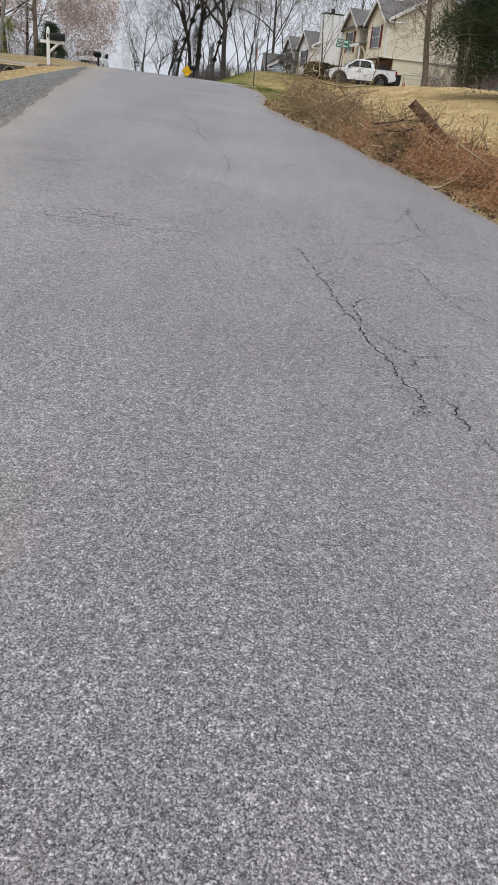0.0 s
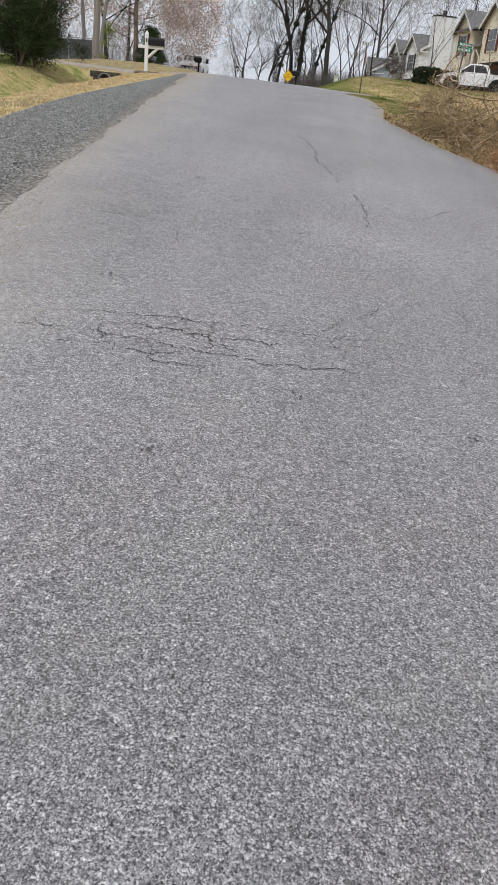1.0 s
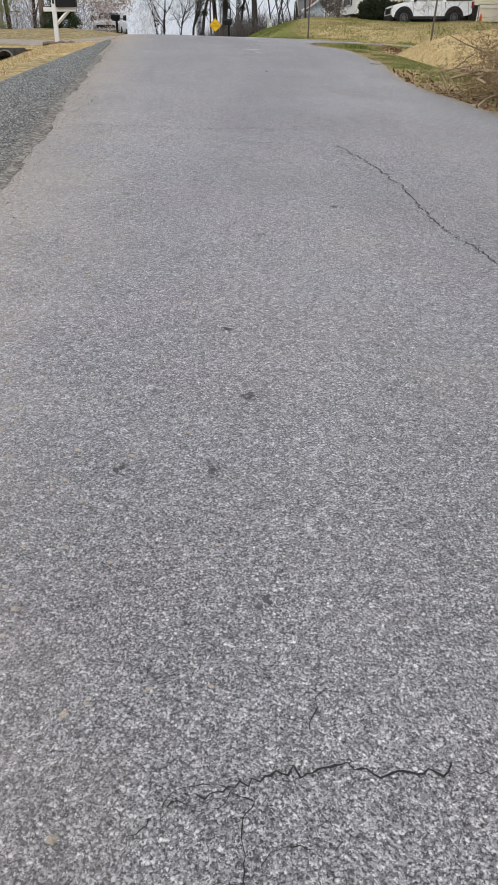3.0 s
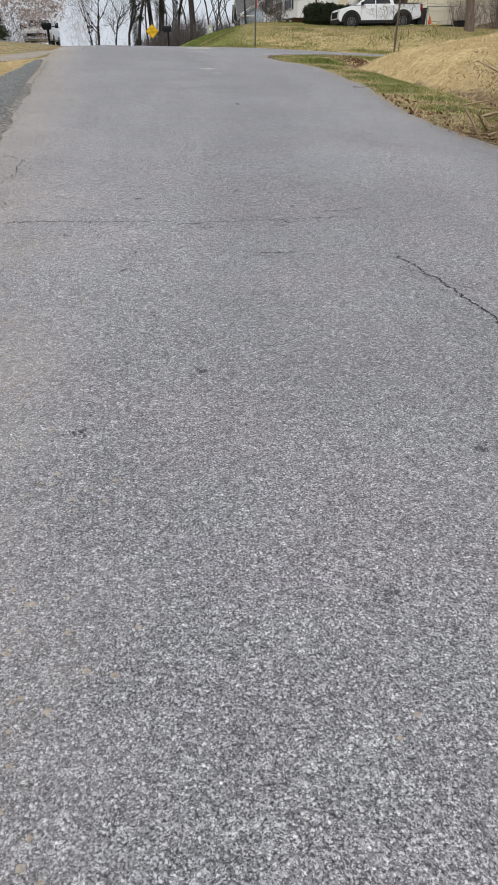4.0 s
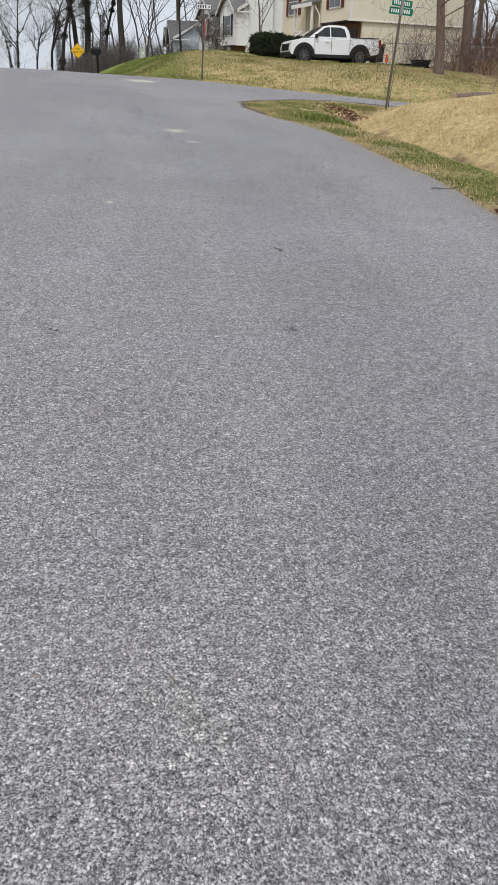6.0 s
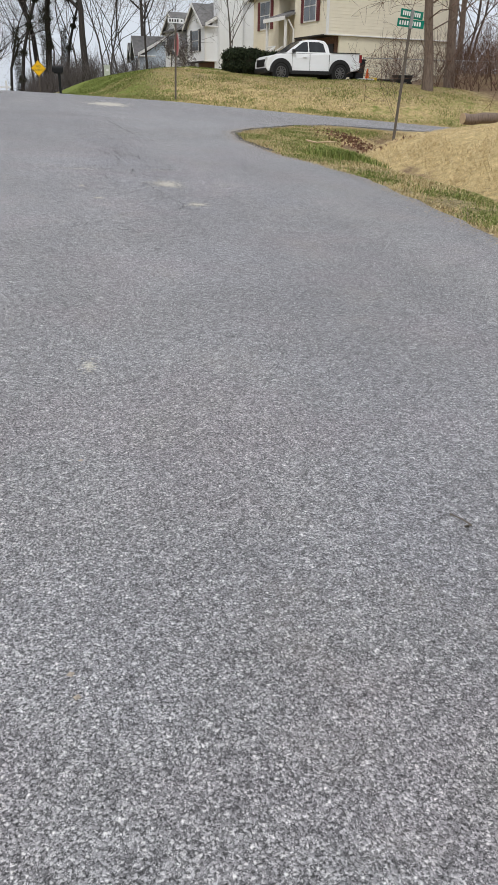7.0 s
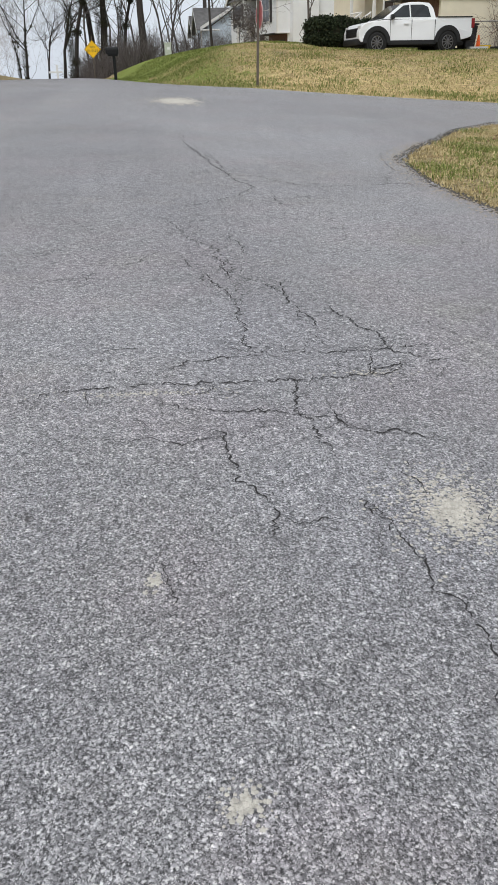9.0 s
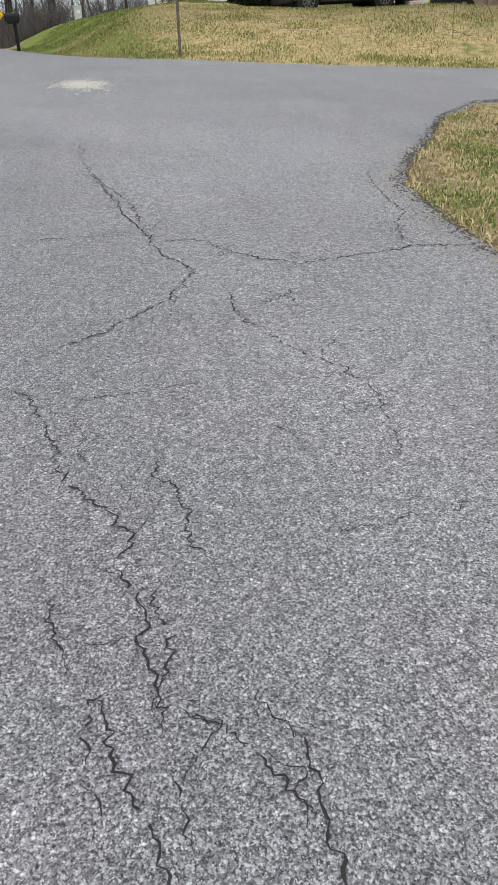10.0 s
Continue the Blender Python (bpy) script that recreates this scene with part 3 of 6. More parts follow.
crack("0.45 6.13, 0.55 5.49, 0.62 4.95, 0.65 4.61, 0.70 4.37", .008)
crack("0.70 4.37, 0.83 4.15, 0.96 3.92, 1.15 4.00", .0058)
crack("0.70 4.37, 0.72 4.06, 0.79 3.86, 0.81 3.63, 0.87 3.44, 0.86 3.15", .008)
crack("0.99 3.38, 1.03 3.14, 1.06 2.99, 1.10 2.84", .008)
crack("0.70 4.37, 0.80 4.91, 0.96 5.00", .0058)
crack("0.63 6.40, 1.02 6.66, 1.35 6.87, 1.63 7.32, 1.98 7.68", .0058)
crack("1.21 6.33, 1.38 6.00, 1.44 5.28, 1.50 4.90, 1.67 4.80", .0058)
crack("0.96 3.92, 0.93 3.72", .0058)
crack("1.79 8.78, 1.71 7.74, 1.76 7.41", .0075)
crack("0.59 7.18, 0.75 6.94", .0058)
crack("1.44 5.28, 1.74 5.34", .0058)
crack("0.30 10.10, 0.70 10.92", .0058)
crack("0.91 9.24, 1.03 8.81", .0058)
crack("1.18 8.01, 1.51 7.85, 1.79 8.78", .0058)
crack("-1.57 6.01, -1.43 6.04, -1.36 6.01, -1.27 6.00, -1.16 6.03, -1.08 6.08", .0058)
crack("-1.64 6.17, -1.56 6.17, -1.47 6.16, -1.33 6.17, -1.23 6.14, -1.10 6.13, -1.00 6.11, -0.87 6.13, -0.81 6.11, -0.70 6.08, -0.55 6.10, -0.43 6.15, -0.26 6.15", .0058)
crack("-1.54 6.29, -1.41 6.33, -1.20 6.35, -1.11 6.32, -1.02 6.29, -0.94 6.23, -0.86 6.13", .0058)
crack("-1.73 6.39, -1.60 6.46, -1.43 6.48, -1.23 6.53, -1.18 6.51, -1.05 6.52, -0.88 6.56, -0.69 6.56, -0.45 6.56, -0.18 6.66", .0058)
crack("-1.02 6.29, -0.96 6.33, -0.86 6.36, -0.76 6.34, -0.62 6.38", .0058)
crack("-1.05 6.53, -1.02 6.29, -1.00 6.11", .0058)
crack("-0.45 6.56, -0.40 6.41, -0.31 6.40", .0058)
crack("-0.35 6.47, -0.20 6.50", .0058)
crack("-1.34 6.10, -1.23 6.14", .0058)
crack("-1.27 6.00, -1.21 5.91, -1.03 5.93, -0.97 5.98", .0058)
crack("-1.54 6.29, -1.54 6.19, -1.50 6.09, -1.45 6.07", .0058)
crack("-0.74 5.82, -0.62 5.83, -0.55 5.80, -0.51 5.74, -0.45 5.71", .0058)
crack("-0.15 7.20, -0.29 6.93", .0058)
crack("-1.64 6.17, -1.83 6.16, -1.96 6.10", .0058)
crack("-1.57 6.01, -1.74 5.99", .0058)
crack("-0.30 10.88, -0.21 9.84, -0.21 9.34", .0075)
crack("-0.05 9.00, 0.09 9.09", .0058)
crack("-2.31 8.55, -2.13 8.56, -1.99 8.58, -1.87 8.58, -1.74 8.56, -1.65 8.63, -1.54 8.68, -1.42 8.69, -1.32 8.62, -1.13 8.67, -1.03 8.74, -0.75 8.80, -0.57 8.86", .0048)
crack("-2.21 8.81, -2.10 8.78, -1.91 8.84, -1.72 8.85, -1.57 8.84, -1.49 8.84, -1.28 8.90, -1.14 8.95, -0.95 8.96, -0.87 8.90", .0038)
crack("-2.04 8.96, -1.97 9.05, -1.79 9.12, -1.57 9.13, -1.34 9.15, -1.19 9.23, -1.00 9.42, -0.65 9.49", .0038)
crack("-2.09 8.77, -2.03 8.66, -1.99 8.60", .0038)
crack("-1.57 8.84, -1.56 8.73, -1.52 8.68", .0038)
crack("-1.63 8.55, -1.63 8.44, -1.61 8.29, -1.58 8.24, -1.57 8.10, -1.55 8.04, -1.57 7.94", .0038)
crack("-1.20 9.06, -1.09 9.13", .0038)
crack("-1.51 9.01, -1.44 9.01", .0038)
crack("-1.52 8.58, -1.34 8.62", .0038)
crack("-1.07 8.67, -0.98 8.65, -0.81 8.66", .0038)
crack("-1.20 15.40, -0.96 14.43, -0.84 13.50, -0.79 12.87, -0.65 12.21, -0.54 11.81, -0.51 11.43", .0075)
crack("-0.35 10.90, -0.30 10.65", .0038)
crack("-3.75 15.95, -3.35 16.01, -3.13 16.00, -2.89 16.01, -2.59 16.04, -2.38 15.99, -2.13 16.04, -1.93 16.09, -1.68 16.11, -1.23 16.17", .006)
crack("-2.13 15.38, -1.89 15.38, -1.53 15.35", .0058)
crack("-4.06 18.19, -3.84 17.94, -3.80 17.48, -3.83 17.02, -3.83 16.68", .0058)
crack("-3.79 16.53, -3.71 16.39, -3.72 16.26", .0058)
crack("-1.60 16.28, -1.33 16.36, -1.15 16.44", .0058)
crack("-3.37 25.96, -3.32 25.98, -3.24 26.02, -3.14 26.05, -3.06 26.10, -3.02 26.14, -2.99 26.19, -2.92 26.23, -2.87 26.31, -2.80 26.42, -2.74 26.53, -2.69 26.60, -2.54 26.67, -2.38 26.71", .0048)
crack("-2.44 28.15, -2.38 27.82, -2.33 27.64, -2.34 27.48, -2.24 27.24, -2.18 27.11, -2.11 27.00", .0048)
crack("-2.18 27.11, -2.20 26.89, -2.26 26.76", .0038)
crack("-2.47 26.84, -2.49 26.71", .0038)
crack("-2.64 26.91, -2.50 26.93, -2.31 26.95", .0038)
crack("-2.11 27.00, -1.97 27.09, -1.90 27.11", .0038)
crack("-2.18 27.52, -2.02 27.48, -1.81 27.44", .0038)
crack("-2.47 30.27, -2.39 30.08, -2.39 29.83, -2.32 29.61, -2.34 29.46", .0058)
crack("-2.21 29.82, -2.16 29.60, -2.08 29.43, -2.07 29.21, -1.97 29.14, -1.82 29.12", .0058)
crack("-2.49 29.22, -2.34 29.20, -2.14 29.23, -1.95 29.26, -1.76 29.26", .0058)
crack("-2.76 30.31, -2.68 30.02, -2.65 29.78, -2.64 29.56, -2.67 29.33, -2.64 29.27, -2.48 29.28", .005)
crack("-3.48 28.87, -3.39 28.90, -3.24 28.93, -3.08 28.95, -2.91 28.94, -2.71 28.95, -2.46 28.96, -2.32 28.97, -2.20 29.02, -2.03 29.13", .0058)
crack("-2.52 29.02, -2.53 28.82, -2.56 28.71, -2.51 28.59, -2.51 28.51, -2.47 28.37", .0058)
crack("-2.42 28.76, -2.41 28.62, -2.39 28.57, -2.27 28.55, -2.21 28.51, -2.08 28.49", .0058)
crack("-3.02 28.82, -2.90 28.74, -2.76 28.72, -2.58 28.70", .005)
crack("-2.27 28.42, -2.30 28.30, -2.27 28.20, -2.24 28.13", .004)
crack("-2.84 28.62, -2.81 28.57, -2.81 28.46, -2.79 28.37, -2.80 28.29, -2.75 28.22, -2.70 28.11, -2.73 28.05, -2.73 27.97", .0058)
crack("-2.71 28.09, -2.64 28.06, -2.50 28.04", .004)
crack("-2.46 28.20, -2.45 28.07, -2.43 27.94", .0048)
crack("-2.17 29.19, -2.22 29.00, -2.13 29.00, -2.03 29.13", .005)
crack("-2.63 30.65, -2.65 30.23", .005)
crack("-3.59 30.20, -3.31 30.24", .005)
crack("-3.28 30.47, -3.13 30.52, -3.03 30.65", .005)
crack("-1.81 29.59, -1.74 29.37, -1.73 29.32", .005)
crack("-3.25 28.55, -3.06 28.55, -2.81 28.55", .004)
crack("-2.99 29.04, -2.90 29.16, -2.72 29.19, -2.55 29.19", .005)
crack("-3.27 29.23, -3.09 29.29, -2.96 29.34", .005)
crack("-3.02 31.73, -2.92 31.64, -2.86 31.39, -2.84 31.23, -2.76 31.03, -2.69 30.91, -2.65 30.76, -2.67 30.63, -2.65 30.55, -2.65 30.46, -2.66 30.42, -2.64 30.31, -2.62 30.25, -2.63 30.18", .0058)
crack("-2.62 30.25, -2.54 30.20, -2.49 30.14, -2.46 30.08, -2.42 30.01, -2.43 29.94", .0058)
crack("-2.48 30.14, -2.45 30.24", .005)
crack("-2.54 31.22, -2.57 31.08, -2.51 31.01, -2.50 30.84, -2.51 30.73, -2.46 30.64", .005)
crack("-2.61 35.63, -2.52 34.80, -2.45 34.13, -2.38 33.71, -2.34 33.41, -2.30 33.13, -2.18 32.87, -2.26 32.67, -2.43 32.41, -2.64 32.16, -2.83 32.03", .008)
crack("-2.34 33.41, -2.11 33.41, -1.89 33.09, -1.65 32.86, -1.29 32.96, -0.97 33.05, -0.61 32.99", .008)
crack("-0.52 35.05, -0.70 34.21, -0.72 33.75, -0.89 33.51, -0.97 33.05", .0058)
crack("-0.72 33.75, -0.62 33.32", .0058)
crack("-2.07 32.67, -2.09 32.33, -2.08 32.16, -2.01 32.08, -1.92 31.78, -1.81 31.65, -1.78 31.46, -1.73 31.36", .005)
crack("-1.71 32.55, -1.98 32.31", .005)
crack("-2.78 30.12, -2.77 30.18, -2.77 30.30, -2.67 30.32", .005)
crack("-3.06 32.25, -3.00 32.15", .005)
crack("-2.84 30.65, -2.82 30.45, -2.78 30.36", .005)
crack("-2.86 31.25, -2.80 31.40", .005)
crack("-2.76 30.73, -2.67 30.68", .005)
crack("-3.05 33.56, -2.72 33.60, -2.44 33.57", .0058)
crack("-2.60 35.30, -2.42 34.51, -2.36 33.77", .0058)
crack("-2.65 36.74, -2.61 35.63", .0058)
fine_cracks(-4.2, -.9, 27.2, 33.0, .3, 91, .13)
fine_cracks(-3.6, .8, 5.4, 9.6, .4, 92, .05)
fine_cracks(.3, 2.2, 3.5, 11.0, .35, 93, .12)

SPOTS = [(-1.87, 10.57), (-1.97, 11.15), (-1.96, 10.09), (-2.23, 10.07), (-1.8, 9.55), (-2.33, 13.82), (-2.76, 13.34), (-1.38, 13.22), (-1.85, 12.52),
         (-2.09, 16.86), (-1.72, 16.44), (-1.78, 16.04), (-2.78, 16.62), (-2.28, 15.9), (-2.7, 15.36), (-2.74, 15.06), (-2.55, 14.42),
         (-3.14, 15.69), (-2.73, 25.99), (-2.53, 25.43), (-3.21, 26.99), (-1.73, 7.07), (-1.03, 5.11), (.18, 5.65), (-2.05, 20.56), (-3.18, 20.48), (-3.38, 28.13)]
for i, (sx, sy) in enumerate(SPOTS):
    for j in range(9):
        blot("stain", sx + crack_rng.normal(0, .016), sy + crack_rng.normal(0, .016), crack_rng.uniform(.002, .01), crack_rng.uniform(.002, .01), "spot", 10 * i + j)


def grit(name, x, y, rx, ry, count, seed, big=.006, material="pale_dust"):
    """Loose pale grit and sand, thick in the middle and thin at the rim."""
    rng = np.random.default_rng(seed)
    verts, faces = [], []
    for _ in range(count):
        a, r = rng.uniform(0, 6.28), abs(rng.normal(0, .5))
        px, py = x + rx * r * math.cos(a), y + ry * r * math.sin(a)
        s = rng.uniform(.4, 1.2) * big
        z = float(road_z(px, py)) + .001
        k = len(verts)
        h = rng.uniform(0, 1.5)
        for q in range(5):
            verts.append((px + s * math.cos(h + 1.2566 * q), py + s * math.sin(h + 1.2566 * q), z))
        verts.append((px, py, z + s * .45))
        faces += [(k + q, k + (q + 1) % 5, k + 5) for q in range(5)]
    return tagged(mesh(name, verts, faces, material, road), kind="stuff")


for i, (gx_, gy_, grx, gry, cnt) in enumerate([(-2.22, 28.09, .2, .24, 1500), (-2.05, 27.07, .12, .12, 350), (-2.98, 23.34, .04, .1, 120), (-3.04, 27.85, .03, .04, 60), (-2.89, 27.25, .06, .05, 120)]):
    grit("sand_patch", gx_, gy_, grx, gry, cnt, 70 + i)
grit("sand_patch", -3.1, 28.88, .5, .05, 180, 88, .005)
grit("sand_patch", -2.2, 29.0, .3, .06, 90, 89, .005)
grit("sand_patch", -2.5, 42.6, .55, 1.3, 1800, 90, .02)


# ---- houses ----
def lap_wall(bm, p, along, out, a_of, b_of, z0, z1, course=.16):
    """Lap siding between the uprights a_of(z) and b_of(z), each course tilted out at its foot."""
    p, along, out = Vector(p), Vector(along), Vector(out)
    z, last = z0, None
    while z < z1 - 1e-4:
        t = min(z + course, z1)
        for h, o in ((z, .013), (t, .002)):
            row = [bm.verts.new(p + along * f(h) + out * o + Vector((0, 0, h))) for f in (a_of, b_of)]
            if last:
                bm.faces.new((last[0], last[1], row[1], row[0]))
            last = row
        z = t
    return bm


def slab_roof(name, corners, thick, parent):
    bm = bmesh.new()
    up = [bm.verts.new(c) for c in corners]
    dn = [bm.verts.new(Vector(c) - Vector((0, 0, thick))) for c in corners]
    bm.faces.new(up)
    bm.faces.new(dn[::-1])
    n = len(corners)
    for i in range(n):
        bm.faces.new((up[i], dn[i], dn[(i + 1) % n], up[(i + 1) % n]))
    bmesh.ops.recalc_face_normals(bm, faces=bm.faces)
    return part(name, bm, "shingle", parent)


def window(parent, x, y0, y1, z0, z1, shutter):
    """A sash window in a wall that faces -x."""
    w = part("window", bx(x - .07, y0 - .08, z0 - .08, x - .01, y1 + .08, z1 + .08, bev=.01), "trim", parent)
    half = (y0 + y1) / 2
    for a, b in ((y0, half - .03), (half + .03, y1)):
        mid = (z0 + z1) / 2
        part("pane", bx(x - .085, a, z0, x - .072, b, mid - .025), "pane", w)
        part("pane", bx(x - .085, a, mid + .025, x - .072, b, z1), "pane", w)
    for a, b in ((y0 - .5, y0 - .1), (y1 + .1, y1 + .5)):
        bm = bx(x - .07, a, z0 - .08, x - .024, b, z1 + .08, bev=.008)
        k = z0
        while k < z1:
            box(bm, x - .085, a + .05, k, x - .07, b - .05, k + .05)
            k += .09
        part("shutter", bm, shutter, w, "louvred shutter")
    return w


def house(m, siding, basemat, shutter, label, chase=False):
    h = thing("house", m, label, "house", "houses along the side street")
    L, W, lo, ev, slope = 11.5, 8.6, 2.2, 4.75, .54
    ridge = ev + slope * W / 2
    # gable end that faces the street
    bm = lap_wall(bmesh.new(), (0, 0, 0), (1, 0, 0), (0, -1, 0), lambda z: max(0, (z - ev) / slope), lambda z: W - max(0, (z - ev) / slope), lo, ridge)
    part("wall", bm, siding, h)
    bm = bx(.9, .1, -1.6, W, .3, lo, bev=.01)
    box(bm, .9, .07, .9, W, .1, .98)
    part("foundation_wall", bm, basemat, h)
    part("ledge", bx(-.03, -.06, lo - .06, W + .03, .3, lo, bev=.01), "trim", h)
    part("corner_board", bx(-.02, -.03, lo, .1, .1, ev), "trim", h)
    # street front: near bay, entry, far bay
    for y0, y1, xx, zz in ((0, 4.4, 0, lo), (7.4, L, .25, -1.6)):
        mid, half = (y0 + y1) / 2, (y1 - y0) / 2
        g = .66
        bm = lap_wall(bmesh.new(), (xx, y0, 0), (0, 1, 0), (-1, 0, 0), lambda z: max(0, (z - ev) / g), lambda z: 2 * half - max(0, (z - ev) / g), zz, ev + half * g - .02)
        part("wall", bm, siding, h)
        apex = ev + half * g
        for s in (-1, 1):
            e = mid + s * (half + .3)
            ez = ev - .3 * g
            back = xx + (apex - ev) / slope + .3
            slab_roof("gable_roof", [(xx - .35, mid, apex + .08), (xx - .35, e, ez + .08), (xx + .35, e, ez + .08), (back, mid, apex + .08)], .1, h)
            b2 = bmesh.new()
            vs = [b2.verts.new(v) for v in ((xx - .37, mid, apex + .06), (xx - .37, e, ez + .06), (xx - .37, e, ez - .16), (xx - .37, mid, apex - .16))]
            f = b2.faces.new(vs)
            r = bmesh.ops.extrude_face_region(b2, geom=[f])
            bmesh.ops.translate(b2, verts=[v for v in r["geom"] if isinstance(v, bmesh.types.BMVert)], vec=(.05, 0, 0))
            bmesh.ops.recalc_face_normals(b2, faces=b2.faces)
            part("rake_board", b2, "trim", h)
            if s < 0 or y0 > 1:
                gut = rod(bmesh.new(), (xx - .05, e, ez), (xx + 1.5, e, ez), .06, n=8)
                part("gutter", gut, "trim", h)
        part("bay_side", bx(xx, (y1 if y0 == 0 else y0) - .05, zz, 1.0, (y1 if y0 == 0 else y0) + .05, ev), siding, h)
        window(h, xx, mid - .75, mid + .75, 2.95, 4.35, shutter)
    part("entry_wall", lap_wall(bmesh.new(), (1.0, 4.4, 0), (0, 1, 0), (-1, 0, 0), lambda z: 0, lambda z: 3.0, -1.6, ev), siding, h)
    d = part("front_door", bx(.9, 5.3, 1.0, .97, 6.25, 3.05, bev=.01), "door", h)
    part("door_frame", bx(.93, 5.2, 1.0, .985, 6.35, 3.15), "trim", d)
    slab_roof("porch_roof", [(-.7, 4.3, 3.3), (-.7, 7.5, 3.3), (1.05, 7.5, 3.85), (1.05, 4.3, 3.85)], .12, h)
    part("porch_fascia", bx(-.74, 4.28, 3.08, -.68, 7.52, 3.28), "trim", h)
    part("porch_floor", bx(-.7, 4.4, .8, 1.0, 7.4, .95), "trim", h)
    for y in (4.5, 7.3):
        part("porch_post", bx(-.62, y - .07, .95, -.48, y + .07, 3.1, bev=.015), "trim", h)
    for k in range(6):
        part("step", bx(-1.0 - .28 * k, 4.6, .62 - .17 * k, -.7 - .28 * k, 5.9, .79 - .17 * k), "trim", h)
    for y in (4.6, 5.9):
        rail = rod(bmesh.new(), (-.65, y, 1.75), (-2.4, y, .7), .035, n=8)
        for k in range(9):
            x = -.7 - .2 * k
            rod(rail, (x, y, .78 - .6 * k * .2), (x, y, 1.72 - .6 * k * .2), .018, n=6)
        part("stair_rail", rail, "whitepaint", h)
    rail = rod(bmesh.new(), (-.6, 5.9, 1.8), (-.6, 7.3, 1.8), .035, n=8)
    for k in range(8):
        rod(rail, (-.6, 5.95 + .18 * k, .95), (-.6, 5.95 + .18 * k, 1.8), .018, n=6)
    part("porch_rail", rail, "whitepaint", h)
    # garage under the near bay
    part("garage_wall", bx(.95, .3, -1.6, 1.05, 4.4, lo), "brick", h)
    gd = bmesh.new()
    for k in range(4):
        box(gd, .9, .9, -.2 + .5 * k, .94, 3.7, .28 + .5 * k, bev=.01)
    part("garage_door", gd, "darkshutter", h)
    part("soffit", bx(-.0, .02, lo - .05, 1.0, 4.4, lo - .003), "darkshutter", h)
    # rear and inner walls close the house
    part("rear_wall", bx(W - .15, .3, -1.6, W, L, ev), siding, h)
    part("end_wall", prism([(.3, -1.6), (W - .16, -1.6), (W - .16, ev), (W / 2, ridge - .12), (.3, ev)], "y", L - .15, L), siding, h)
    slab_roof("roof", [(-.0, -.35, ev + .02), (-.0, L + .3, ev + .02), (W / 2, L + .3, ridge + .06), (W / 2, -.35, ridge + .06)], .12, h)
    slab_roof("roof", [(W + .3, -.35, ev - .12), (W + .3, L + .3, ev - .12), (W / 2, L + .3, ridge + .06), (W / 2, -.35, ridge + .06)], .12, h)
    for s in (0, 1):
        a, b = ((-.05, ev), (W / 2, ridge)) if s == 0 else ((W + .3, ev - .14), (W / 2, ridge))
        b2 = bmesh.new()
        vs = [b2.verts.new(v) for v in ((a[0], -.37, a[1] + .04), (b[0], -.37, b[1] + .04), (b[0], -.37, b[1] - .2), (a[0], -.37, a[1] - .2))]
        f = b2.faces.new(vs)
        r = bmesh.ops.extrude_face_region(b2, geom=[f])
        bmesh.ops.translate(b2, verts=[v for v in r["geom"] if isinstance(v, bmesh.types.BMVert)], vec=(0, .05, 0))
        bmesh.ops.recalc_face_normals(b2, faces=b2.faces)
        part("rake_board", b2, "trim", h)
    # downspout at the corner of the entry
    part("downspout", rod(rod(bmesh.new(), (-.45, 4.32, 3.1), (-.1, 4.32, 2.6), .05, n=8), (-.1, 4.32, 2.65), (-.1, 4.32, .2), .05, n=8), "trim", h)
    if chase:
        c = part("chimney_chase", lap_chase(), siding, h)
        part("chimney_cap", rod(bx(.95, -.72, 7.75, 3.05, .72, 7.85, bev=.02), (2.0, 0, 7.85), (2.0, 0, 8.3), .2, n=12), "blackpaint", c)
    return h


def lap_chase():
    bm = bmesh.new()
    lap_wall(bm, (1.0, -.65, 0), (1, 0, 0), (0, -1, 0), lambda z: 0, lambda z: 2.0, -1.6, 7.75)
    lap_wall(bm, (1.0, -.65, 0), (0, 1, 0), (-1, 0, 0), lambda z: 0, lambda z: 1.3, -1.6, 7.75)
    lap_wall(bm, (3.0, -.65, 0), (0, 1, 0), (1, 0, 0), lambda z: 0, lambda z: 1.3, -1.6, 7.75)
    return bm


cream_house = house(pose(9.75, 65.3, 4.6, 0, 0, 16), "creamA", "creambase", "redshutter", "cream lap-sided two-storey house with dark red shutters")
cream_house.scale = (1, .8, 1)
white_house = house(pose(5.1, 80.0, 4.1, 0, 0, 16), "whiteB", "whitebase", "darkshutter", "white lap-sided two-storey house with dark shutters", True)
white_house.scale = (.9, .72, .9)
house(pose(1.3, 95.5, 2.5, 0, 0, 2), "blueC", "whitebase", "darkshutter", "pale blue lap-sided house with grey shingle roof")


